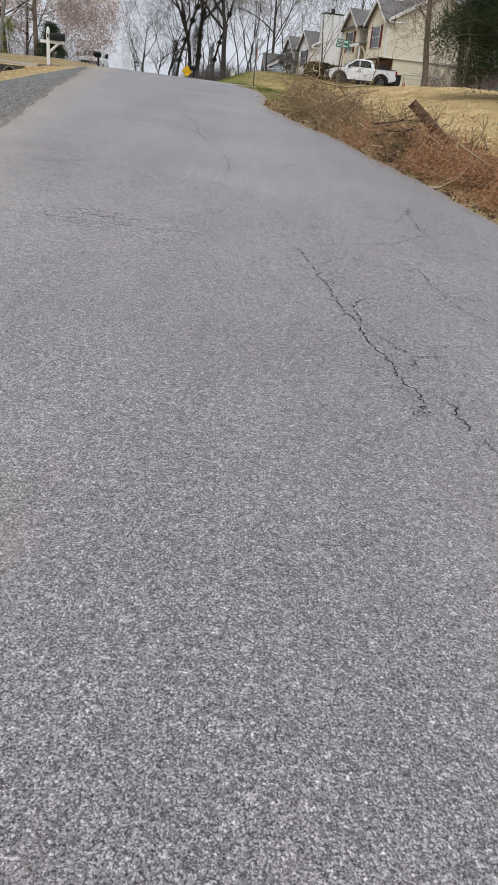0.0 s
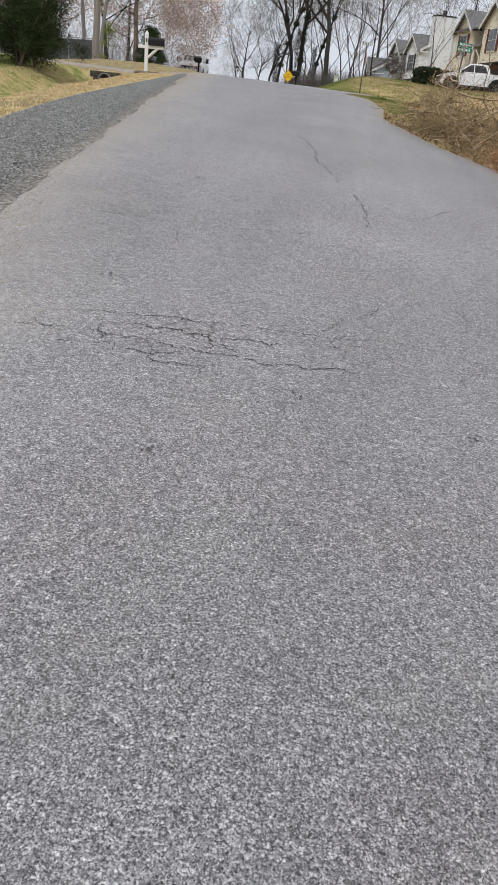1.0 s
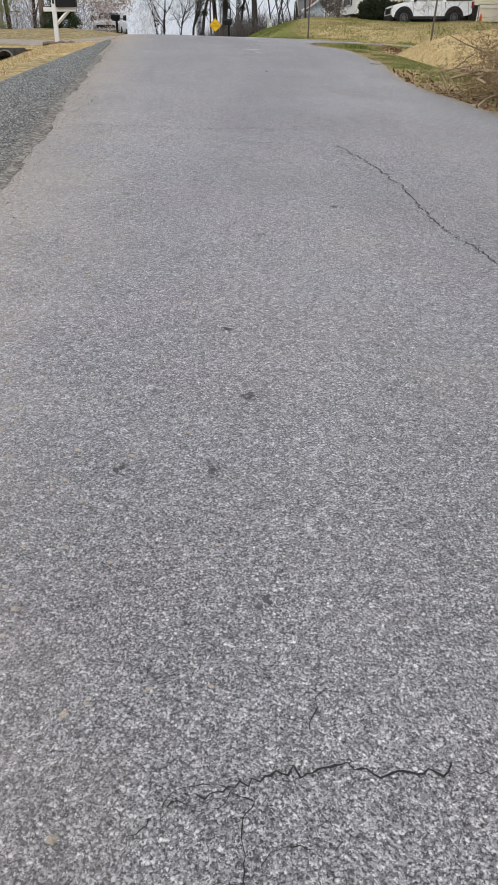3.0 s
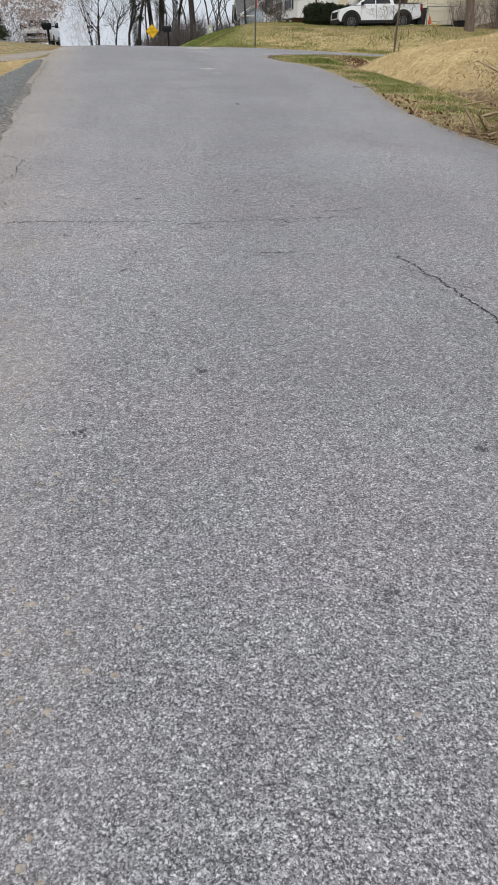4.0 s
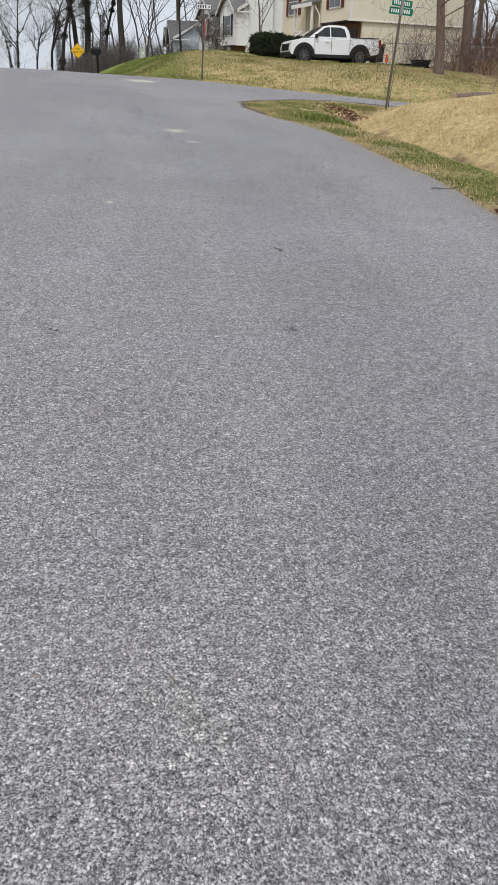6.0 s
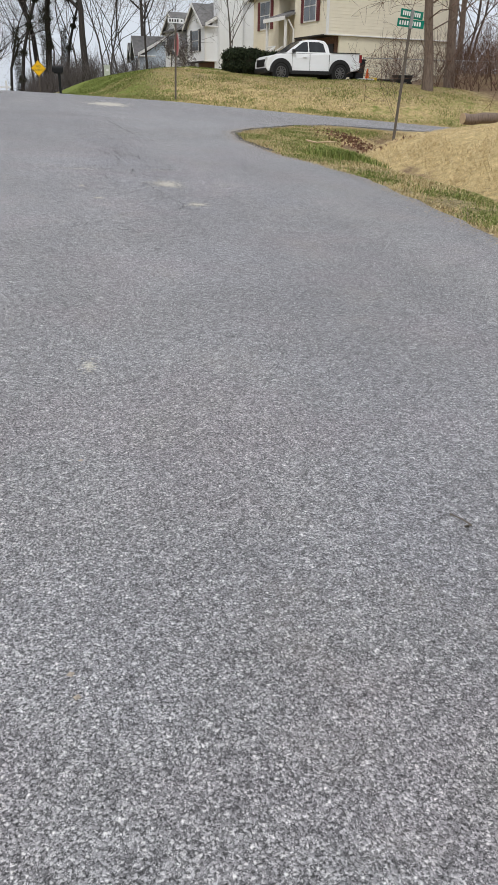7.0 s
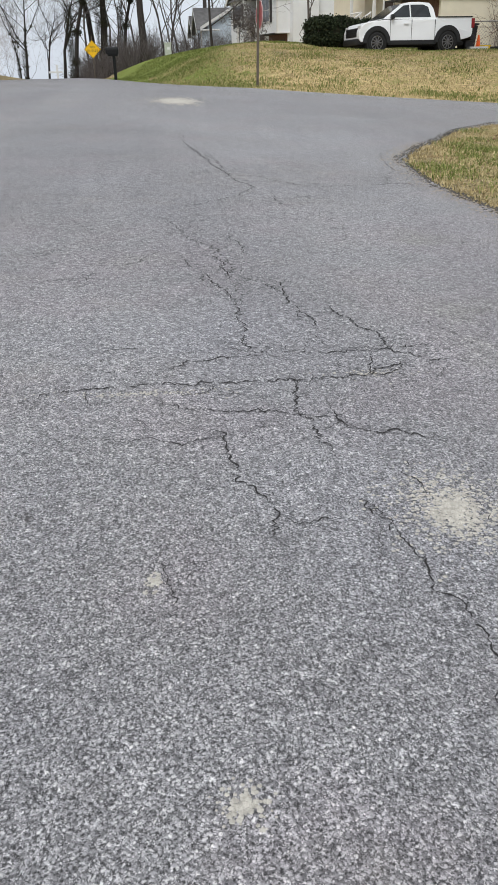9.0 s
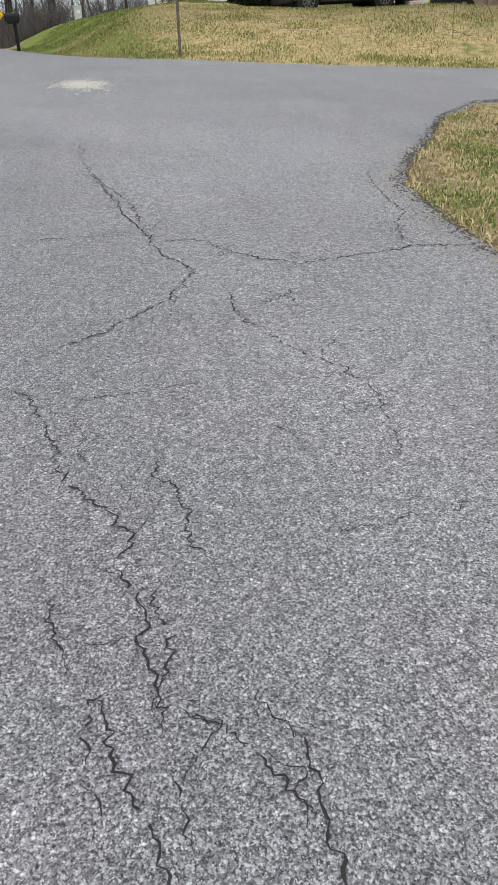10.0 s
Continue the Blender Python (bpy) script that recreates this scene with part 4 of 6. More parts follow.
# ---- vehicles ----
def wheel(parent, x, y, r, side):
    w = part("wheel", rod(bmesh.new(), (x, y - .11 * side, r), (x, y + .08 * side, r), r * .7, n=28), "cargrey", parent)
    bm = bmesh.new()
    for a, b, r0, r1 in ((-.12, -.1, r * .93, r), (-.1, .08, r, r), (.08, .12, r, r * .9)):
        rod(bm, (x, y + a * side, r), (x, y + b * side, r), r0 if side > 0 else r0, r1, n=32, caps=False)
    rod(bm, (x, y + .115 * side, r), (x, y + .12 * side, r), r * .9, n=32)
    part("tyre", bm, "tyre", w, smooth=False)
    rim = bmesh.new()
    rod(rim, (x, y + .12 * side, r), (x, y + .128 * side, r), r * .14, n=12)
    for k in range(10):
        a = 6.2832 * k / 10
        c, s = math.cos(a), math.sin(a)
        rod(rim, (x + c * r * .1, y + .125 * side, r + s * r * .1), (x + c * r * .62, y + .125 * side, r + s * r * .62), .028, .02, n=5)
    for k in range(24):
        a, b = 6.2832 * k / 24, 6.2832 * (k + 1) / 24
        rod(rim, (x + math.cos(a) * r * .64, y + .125 * side, r + math.sin(a) * r * .64), (x + math.cos(b) * r * .64, y + .125 * side, r + math.sin(b) * r * .64), .018, n=5)
    part("rim", rim, "alloy", w)
    return w


def ring_body(sections, caps=True):
    """A skin through cross-sections, each a list of points in order."""
    bm = bmesh.new()
    rows = [[bm.verts.new(p) for p in s] for s in sections]
    for a, b in zip(rows, rows[1:]):
        n = len(a)
        for i in range(n):
            bm.faces.new((a[i], a[(i + 1) % n], b[(i + 1) % n], b[i]))
    if caps:
        bm.faces.new(rows[0][::-1])
        bm.faces.new(rows[-1])
    bmesh.ops.recalc_face_normals(bm, faces=bm.faces)
    return bm


def body_section(x, half, z0, z1, tuck=.06, crown=.03):
    return [(x, -half + tuck, z0), (x, -half, z0 + .12), (x, -half, z1 - .18), (x, -half + .05, z1 - .04), (x, -half + .16, z1),
            (x, 0, z1 + crown), (x, half - .16, z1), (x, half - .05, z1 - .04), (x, half, z1 - .18), (x, half, z0 + .12), (x, half - tuck, z0)]


def pickup_truck(m):
    """Crew-cab pickup, nose towards +x, ground at z 0, mid-wheelbase at the origin."""
    t = thing("pickup_truck", m, "white crew-cab pickup truck parked on the driveway beside the hedge", "truck")
    arch = [math.pi * q / 9 for q in range(10)]
    side = [(-2.5, .5), (-2.68, .56), (-2.72, .7), (-2.72, 1.2), (-2.64, 1.25), (-1.1, 1.25), (-1.02, 1.2), (1.0, 1.18), (1.2, 1.18), (1.8, 1.13), (2.12, 1.06), (2.26, .96), (2.34, .78), (2.34, .52), (2.26, .42)]
    side += [(1.59 + .46 * math.cos(a), .42 + .46 * math.sin(a)) for a in arch] + [(-1.59 + .46 * math.cos(a), .42 + .46 * math.sin(a)) for a in arch]
    bm = prism(side, "y", -.97, .97, .025)
    for v in bm.verts:
        v.co.y *= (1 - .12 * max(0, (v.co.x - 1.9) / .66) ** 2) * (1 - .05 * max(0, (v.co.z - .95) / .3))
    part("body", bm, "carwhite", t)
    for q in (1.0, .05, -1.0):
        for w in (-1, 1):
            part("door_gap", bx(q - .006, w * .955 - .02, .46, q + .006, w * .955 + .02, 1.17), "cargrey", t)
    bm = bmesh.new()
    outline = [(1.3, 1.2), (.95, 1.42), (.42, 1.74), (.1, 1.79), (-.35, 1.8), (-.82, 1.76), (-.98, 1.55), (-1.06, 1.2)]
    halves = [.9, .82, .7, .68, .68, .69, .78, .9]
    l_ = [bm.verts.new((x, h, z)) for (x, z), h in zip(outline, halves)]
    r_ = [bm.verts.new((x, -h, z)) for (x, z), h in zip(outline, halves)]
    bm.faces.new(l_)
    bm.faces.new(r_[::-1])
    for i in range(len(outline) - 1):
        bm.faces.new((l_[i], r_[i], r_[i + 1], l_[i + 1]))
    bmesh.ops.recalc_face_normals(bm, faces=bm.faces)
    bmesh.ops.bevel(bm, geom=list(bm.edges), offset=.03, segments=2, affect="EDGES")
    c = part("cab", bm, "carwhite", t, smooth=False)

    def side_glass(pts, s):
        bm = bmesh.new()
        vs = [bm.verts.new((x, s * (.9 + (1.2 - z) * .4 + .012 + (0.02 if z > 1.6 else 0)), z)) for x, z in pts]
        f = bm.faces.new(vs)
        r = bmesh.ops.extrude_face_region(bm, geom=[f])
        bmesh.ops.translate(bm, verts=[v for v in r["geom"] if isinstance(v, bmesh.types.BMVert)], vec=(0, -s * .02, 0))
        bmesh.ops.recalc_face_normals(bm, faces=bm.faces)
        return bm
    for s in (-1, 1):
        part("side_window", side_glass([(1.0, 1.26), (.78, 1.42), (.38, 1.67), (.12, 1.7), (.12, 1.26)], s), "carglass", c)
        part("side_window", side_glass([(.06, 1.26), (.06, 1.7), (-.5, 1.7), (-.72, 1.62), (-.82, 1.26)], s), "carglass", c)
        part("mirror", bx(.86, s * 1.0 - .1, 1.2, 1.0, s * 1.0 + .1, 1.36, bev=.03), "cargrey", t)
        part("rocker", bx(-1.1, s * .94 - .05, .3, 1.1, s * .94 + .05, .46, bev=.02), "cargrey", t)
        for wx in (1.59, -1.59):
            fl = bmesh.new()
            n = 14
            for k in range(n):
                a, q = math.pi * k / n, math.pi * (k + 1) / n
                for r0, r1 in ((.44, .6),):
                    vs = [(wx + r * math.cos(u), s * d, .37 + r * math.sin(u)) for d in (.9, 1.02) for r, u in ((r0, a), (r1, a), (r1, q), (r0, q))]
                    v = [fl.verts.new(p) for p in vs]
                    fl.faces.new(v[4:] if s > 0 else v[4:][::-1])
                    fl.faces.new((v[1], v[5], v[6], v[2]))
                    fl.faces.new((v[0], v[3], v[7], v[4]))
            part("wheel_arch", fl, "cargrey", t)
            part("wheel_well", rod(bmesh.new(), (wx, s * .6, .4), (wx, s * .985, .4), .45, n=24), "tyre", t)
            wheel(t, wx, s * .9, .375, s)
        part("head_lamp", bx(2.0, s * .72 - .16, .84, 2.3, s * .72 + .2, 1.0, bev=.03), "lamp_clear", t)
        part("tail_lamp", bx(-2.8, s * .86 - .09, .86, -2.66, s * .86 + .11, 1.2, bev=.02), "lamp_red", t)
        part("door_handle", bx(.2, s * .985 - .02, 1.02, .42, s * .985 + .02, 1.06, bev=.008), "carwhite", t)
    ws = bmesh.new()
    vs = [ws.verts.new(v) for v in ((1.27, .8, 1.235), (1.27, -.8, 1.235), (.48, -.64, 1.735), (.48, .64, 1.735))]
    ws.faces.new(vs)
    part("windscreen", ws, "carglass", c)
    part("front_bumper", bx(2.1, -.86, .32, 2.4, .86, .55, bev=.06), "cargrey", t)
    g = bx(2.24, -.62, .6, 2.355, .62, .92, bev=.03)
    for k in range(4):
        box(g, 2.35, -.58, .64 + .07 * k, 2.37, .58, .67 + .07 * k)
    part("grille", g, "cargrey", t)
    part("rear_bumper", bx(-2.9, -.9, .42, -2.66, .9, .62, bev=.05), "cargrey", t)
    part("tailgate", bx(-2.815, -.72, .64, -2.77, .72, 1.22, bev=.02), "carwhite", t)
    part("number_plate", bx(-2.83, -.16, .72, -2.818, .16, .86), "signwhite", t)
    part("bed_rail", bx(-2.7, .86, 1.24, -1.1, .96, 1.275, bev=.01), "cargrey", t)
    part("bed_rail", bx(-2.7, -.96, 1.24, -1.1, -.86, 1.275, bev=.01), "cargrey", t)
    part("chassis", bx(-2.5, -.7, .25, 2.1, .7, .4, bev=.03), "tyre", t)
    return t


pickup = pickup_truck(pose(7.35, 60.6, gz(7.35, 60.4), 0, 0, 186))
pickup.scale = (.94, 1, 1)


def work_van(m):
    """White pickup seen from the front, with ladder rack and tall tow mirrors."""
    t = thing("work_truck", m, "white work pickup with tow mirrors parked facing downhill", "truck")
    secs = [body_section(2.75, .9, .45, .95), body_section(2.7, .96, .4, 1.1), body_section(1.7, .98, .4, 1.2), body_section(1.2, .99, .4, 1.22), body_section(-2.8, .99, .45, 1.28)]
    part("body", ring_body(secs), "carwhite", t, smooth=True)
    c = part("cab", ring_body([[(1.3, -.9, 1.2), (1.3, .9, 1.2), (1.28, .88, 1.26), (1.28, -.88, 1.26)], [(.6, -.78, 1.8), (.6, .78, 1.8), (.55, .72, 1.88), (.55, -.72, 1.88)],
                            [(-.9, -.78, 1.82), (-.9, .78, 1.82), (-.9, .72, 1.9), (-.9, -.72, 1.9)], [(-1.0, -.9, 1.2), (-1.0, .9, 1.2), (-1.0, .88, 1.26), (-1.0, -.88, 1.26)]]), "carwhite", t)
    part("cab_side", prism([(1.25, 1.2), (.58, 1.84), (-.9, 1.86), (-1.0, 1.2)], "y", -.82, .82, .03), "carwhite", t)
    ws = bmesh.new()
    ws.faces.new([ws.verts.new(v) for v in ((1.26, .74, 1.36), (1.26, -.74, 1.36), (.76, -.66, 1.75), (.76, .66, 1.75))])
    part("windscreen", ws, "windscreen", t)
    part("grille", bx(2.7, -.72, .62, 2.8, .72, .86, bev=.02), "cargrey", t)
    part("badge", bx(2.8, -.12, .71, 2.815, .12, .77, bev=.005), "chrome", t)
    part("bumper", bx(2.68, -.95, .45, 2.9, .95, .68, bev=.04), "chrome", t)
    for s in (-1, 1):
        part("head_lamp", bx(2.66, s * .83 - .12, .68, 2.79, s * .83 + .12, .88, bev=.02), "lamp_clear", t)
        part("mirror", bx(1.05, s * 1.2 - .12, 1.2, 1.15, s * 1.2 + .12, 1.55, bev=.03), "cargrey", t)
        part("mirror_arm", bx(1.07, min(s * .85, s * 1.15), 1.28, 1.12, max(s * .85, s * 1.15), 1.34), "cargrey", t)
        for wx in (1.75, -1.75):
            wheel(t, wx, s * .9, .4, s)
    return t


work_van(pose(-13.9, 74, gz(-13.9, 74) - .02, 0, 0, -86))


def parked_car(m):
    t = thing("parked_car", m, "white sedan parked behind the trees", "car")
    secs = [body_section(2.2, .7, .35, .62), body_section(2.1, .82, .3, .75), body_section(.9, .88, .28, .92), body_section(-1.4, .88, .28, .98), body_section(-2.2, .8, .35, .92)]
    part("body", ring_body(secs), "carwhite", t, smooth=True)
    part("cabin", prism([(.95, .9), (.2, 1.38), (-.9, 1.42), (-1.7, .95)], "y", -.68, .68, .06), "carglass", t)
    part("roof", prism([(.25, 1.37), (.1, 1.42), (-.9, 1.45), (-1.1, 1.38)], "y", -.66, .66, .02), "carwhite", t)
    for s in (-1, 1):
        for wx in (1.35, -1.35):
            wheel(t, wx, s * .8, .32, s)
    return t


parked_car(pose(-24.5, 66, gz(-24.5, 66), 0, 0, 20))


# ---- vegetation ----
RING = {n: [(math.cos(6.28318 * k / n), math.sin(6.28318 * k / n)) for k in range(n)] for n in (3, 4, 5, 6, 7, 8)}


def tube(verts, faces, pts, radii, n):
    base = len(verts)
    P = [tuple(p) for p in pts]
    last = len(P) - 1
    for i, (px, py, pz) in enumerate(P):
        q, r = P[max(0, i - 1)], P[min(last, i + 1)]
        dx, dy, dz = r[0] - q[0], r[1] - q[1], r[2] - q[2]
        L = math.sqrt(dx * dx + dy * dy + dz * dz) + 1e-9
        dx, dy, dz = dx / L, dy / L, dz / L
        hx, hy, hz = (.3, 1, .1) if abs(dy) < .9 else (1, 0, 0)
        ax, ay, az = dy * hz - dz * hy, dz * hx - dx * hz, dx * hy - dy * hx
        L = math.sqrt(ax * ax + ay * ay + az * az) + 1e-9
        ax, ay, az = ax / L, ay / L, az / L
        bx_, by_, bz_ = dy * az - dz * ay, dz * ax - dx * az, dx * ay - dy * ax
        w = radii[i]
        for c, s in RING[n]:
            verts.append((px + w * (ax * c + bx_ * s), py + w * (ay * c + by_ * s), pz + w * (az * c + bz_ * s)))
        if i:
            o = base + n * i
            for k in range(n):
                faces.append((o - n + k, o - n + (k + 1) % n, o + (k + 1) % n, o + k))


def grow(seed, height, r0, fork=.35, spread=.8, levels=4, kids=(7, 6, 5, 4), droop=0.0, wig=.12, clear=.3, twig_r=.011, lean=(0, 0), limb_r=.45):
    """A bare tree: stout wood in one mesh, twigs in another. Also gives the twig tips."""
    rng = np.random.default_rng(seed)
    wood, twigs, tips = ([], []), ([], []), []

    def limb(p, d, length, r, lev):
        n = 9 if lev == 0 else (6 if lev == 1 else 4)
        pts, rad = [p.copy()], [r * (1.25 if lev == 0 else 1)]
        step = length / n
        for i in range(n):
            d = d + rng.normal(0, wig * (.5 if lev == 0 else 1), 3) + np.array([0, 0, .05 - droop * (lev > 0)])
            d /= np.linalg.norm(d)
            p = p + d * step
            pts.append(p.copy())
            rad.append(max(twig_r * (.6 if lev >= levels else 1), r * (1 - .85 * (i + 1) / n)))
        store = wood if lev <= 1 else twigs
        tube(*store, pts, rad, 8 if lev == 0 else (5 if lev == 1 else 3))
        if lev >= levels:
            tips.append(pts[-1])
            tips.append(pts[len(pts) // 2])
            return
        k = kids[lev]
        for j in range(k):
            t = clear + (1 - clear) * (j + rng.uniform(.2, .9)) / k if lev == 0 else rng.uniform(.25, 1.0)
            i = min(n - 1, int(t * n))
            f = t * n - i
            q = pts[i] * (1 - f) + pts[i + 1] * f
            ax = pts[i + 1] - pts[i]
            ax /= np.linalg.norm(ax) + 1e-9
            side = rng.normal(0, 1, 3)
            side -= ax * side.dot(ax)
            side /= np.linalg.norm(side) + 1e-9
            nd = ax * (1 - spread * .5) + side * spread + np.array([0, 0, .12])
            nd /= np.linalg.norm(nd)
            rl = max(twig_r, rad[i] * rng.uniform(limb_r * .75, limb_r * 1.25))
            ll = length * (fork + .35 * (1 - t) if lev == 0 else rng.uniform(.4, .65))
            limb(q, nd, ll, rl, lev + 1)
    limb(np.array([0., 0., -.3]), np.array([lean[0], lean[1], 1.]), height, r0, 0)
    return wood, twigs, tips


def leaf_cloud(seed, centres, per, spread, size, flat=.4):
    """Small folded leaves scattered about given centres."""
    rng = np.random.default_rng(seed)
    p = np.repeat(np.array(centres, float), per, axis=0)
    n = len(p)
    p = p + rng.normal(0, 1, (n, 3)) * spread
    a = rng.normal(0, 1, (n, 3))
    a /= np.linalg.norm(a, axis=1, keepdims=True)
    b = np.cross(a, rng.normal(0, 1, (n, 3)))
    b /= np.linalg.norm(b, axis=1, keepdims=True) + 1e-9
    s = size * rng.uniform(.6, 1.3, (n, 1))
    verts = np.stack([p - a * s, p + b * s * flat, p + a * s, p - b * s * flat], 1).reshape(-1, 3).tolist()
    return verts, np.arange(4 * n).reshape(n, 4).tolist()


def bare_tree(m, seed, height, r0, label, bark="bark", twig="twig", ivy=0.0, blossom=None, per=2, bsize=.05, bspread=.14, group="bare woodland trees", category="tree", **kw):
    wood, twigs, tips = grow(seed, height, r0, **kw)
    t = thing("tree", m, label, category, group)
    mesh("trunk", *wood, bark, t, smooth=True)
    mesh("crown", *twigs, twig, t)
    if ivy:
        rng = np.random.default_rng(seed + 5)
        cs = []
        w = np.array(wood[0])
        w = w[(w[:, 2] < height * ivy) & (w[:, 2] > 0)]
        for i in rng.integers(0, len(w), int(90 * height * ivy)):
            cs.append(w[i] + rng.normal(0, .05, 3))
        low = rng.uniform(0, 1, 500)
        for q in low:
            h = q * height * ivy * .6
            a = rng.uniform(0, 6.28)
            cs.append(np.array([math.cos(a) * (r0 + .04), math.sin(a) * (r0 + .04), h]))
        mesh("ivy", *leaf_cloud(seed + 6, cs, 9, .1, .04, .7), "ivy", t, "dark ivy climbing the trunk")
    if blossom:
        mesh("blossom", *leaf_cloud(seed + 7, tips, per, bspread, bsize, .8), blossom, t, "pale blossom and buds")
    return t


def at(x, y, dz=0.0, turn=0.0):
    return pose(x, y, gz(x, y) + dz, 0, 0, turn)


# woodland beyond the crest: a few grown kinds, each then repeated
kinds = [
    bare_tree(at(-3.25, 89.4), 11, 17, .3, "tall dark bare tree with forked crown", "darkbark", fork=.5, spread=.8, clear=.26, kids=(9, 7, 5, 4), wig=.2, limb_r=.6, twig_r=.011),
    bare_tree(at(-6.2, 91), 12, 18, .3, "tall bare tree with ivy-covered trunk", "darkbark", ivy=.6, fork=.5, spread=.7, clear=.3, kids=(9, 7, 5, 4), wig=.19, limb_r=.55, twig_r=.011),
    bare_tree(at(-8.6, 92), 13, 18, .17, "slim bare tree with ivy-covered trunk", "darkbark", ivy=.5, fork=.34, spread=.55, clear=.35, kids=(9, 6, 5, 4), wig=.18, twig_r=.01),
    bare_tree(at(-0.5, 116), 14, 13, .1, "slender bare grey tree", "bark", "paletwig", fork=.5, spread=.7, clear=.14, kids=(10, 6, 4, 3), wig=.2, twig_r=.009),
    bare_tree(at(12, 92), 15, 15, .11, "tall thin bare tree behind the houses", "bark", "paletwig", fork=.48, spread=.62, clear=.18, kids=(10, 6, 4, 3), wig=.18, twig_r=.009),
]
wood_rng = np.random.default_rng(5)
PLACES = [(4, -8.2, 106), (3, -6.6, 104), (3, -5.6, 96), (3, -1.8, 97), (4, 0.8, 105), (0, -7.4, 103), (2, -5.0, 98), (3, 0.0, 108), (4, -1.2, 99), (3, -4.2, 110), 
          (4, 3.5, 112), (4, 15, 100), (4, 19, 96), (4, 22, 90), (3, 26, 84), (4, 17, 86), (4, 24, 78), (3, 20, 80), (4, 30, 72), (4, 6, 118),
          (4, 24, 70), (3, 21, 72), (4, 27, 66), (3, 18.5, 70), (4, 23, 62), (3, -22, 62), (4, -25, 70), (4, -28, 80), (3, -27, 56), (4, -31, 64), (4, -24, 48), (4, -30, 46), (3, -34, 54)]
for k, px, py in PLACES:
    s = wood_rng.uniform(.75, 1.1)
    o = copy_thing(kinds[k], at(px, py, 0, wood_rng.uniform(0, 360)))
    o.scale = (s, s, s)
# low far trees along the skyline, where the road drops away
for k, px, py, s in [(1, -12.6, 95, .42), (2, -13.4, 97, .4), (0, -11.4, 99, .36), (3, -15, 112, .4), (3, -18, 120, .36), (4, -23, 126, .4), (3, -25, 130, .5), (0, -9.9, 97, .5)]:
    o = copy_thing(kinds[k], at(px, py, 0, wood_rng.uniform(0, 360)))
    o.scale = (s, s, s)


def thicket(name, seed, x0, x1, y0, y1, count, h, label, material="twig"):
    """Undergrowth: thin stems that fork a few times."""
    rng = np.random.default_rng(seed)
    verts, faces = [], []
    for _ in range(count):
        x, y = rng.uniform(x0, x1), rng.uniform(y0, y1)
        if left_edge(y) - .5 < x < right_edge(y) + .5:
            continue
        p0 = np.array([x, y, gz(x, y)])
        for _ in range(4):
            d = rng.normal(0, .35, 3) + np.array([0, 0, 1])
            L = h * rng.uniform(.5, 1.1)
            pts = [p0]
            for i in range(4):
                d = d + rng.normal(0, .25, 3)
                d /= np.linalg.norm(d)
                pts.append(pts[-1] + d * L / 4)
            tube(verts, faces, pts, [.012, .01, .008, .006, .004], 3)
            for _ in range(3):
                i = int(rng.integers(1, 4))
                e = d + rng.normal(0, .6, 3)
                e /= np.linalg.norm(e)
                tube(verts, faces, [pts[i], pts[i] + e * L * .2, pts[i] + e * L * .35 + rng.normal(0, .05, 3)], [.007, .005, .003], 3)
    return tagged(mesh(name, verts, faces, material), label, "undergrowth", kind="stuff")


thicket("undergrowth", 31, -11, -2.2, 86, 100, 520, 2.6, "dense bare undergrowth below the woodland trees")
thicket("undergrowth", 32, -30, -9, 104, 135, 380, 2.4, "bare saplings along the far road")
thicket("undergrowth", 33, -2.0, 4.0, 88, 95, 160, 2.2, "bare shrubs by the pale blue house")
thicket("undergrowth", 34, 13.5, 30, 56, 78, 620, 3.0, "tangled bare brush behind the chain-link fence", "rusttwig")
thicket("undergrowth", 35, -30, -14.5, 50, 80, 260, 4.0, "bare brush behind the blossoming tree", "paletwig")

# flowering trees by the work truck
for cx, cy, seed, ch, words in ((-17.3, 60, 41, 11.0, "large cherry tree in pale pink blossom"), (-18.6, 70, 42, 11.5, "cherry tree in pale pink blossom beside the road")):
    bare_tree(at(cx, cy), seed, ch, .15, words, "darkbark", "paletwig", blossom="blossom", per=20, bsize=.065, bspread=.26, limb_r=.4, group="blossoming trees", fork=.38, spread=1.0, wig=.16, clear=.18, kids=(11, 8, 6, 4), droop=.02)
# bare trees behind the mailbox
bare_tree(at(-15.8, 50), 43, 17, .12, "tall slim bare grey tree behind the driveway", "palebark", "paletwig", group="bare trees by the driveway", fork=.35, spread=.5, clear=.25, kids=(11, 7, 6, 4))
bare_tree(at(-14.4, 48.5), 44, 16, .11, "slim bare grey tree behind the driveway", "palebark", "paletwig", group="bare trees by the driveway", fork=.35, spread=.5, clear=.25, kids=(11, 7, 6, 4))
bare_tree(at(-18, 46), 45, 17, .12, "tall bare grey tree near the screen fence", "palebark", "paletwig", group="bare trees by the driveway", fork=.35, spread=.5, clear=.3, kids=(11, 7, 6, 4))
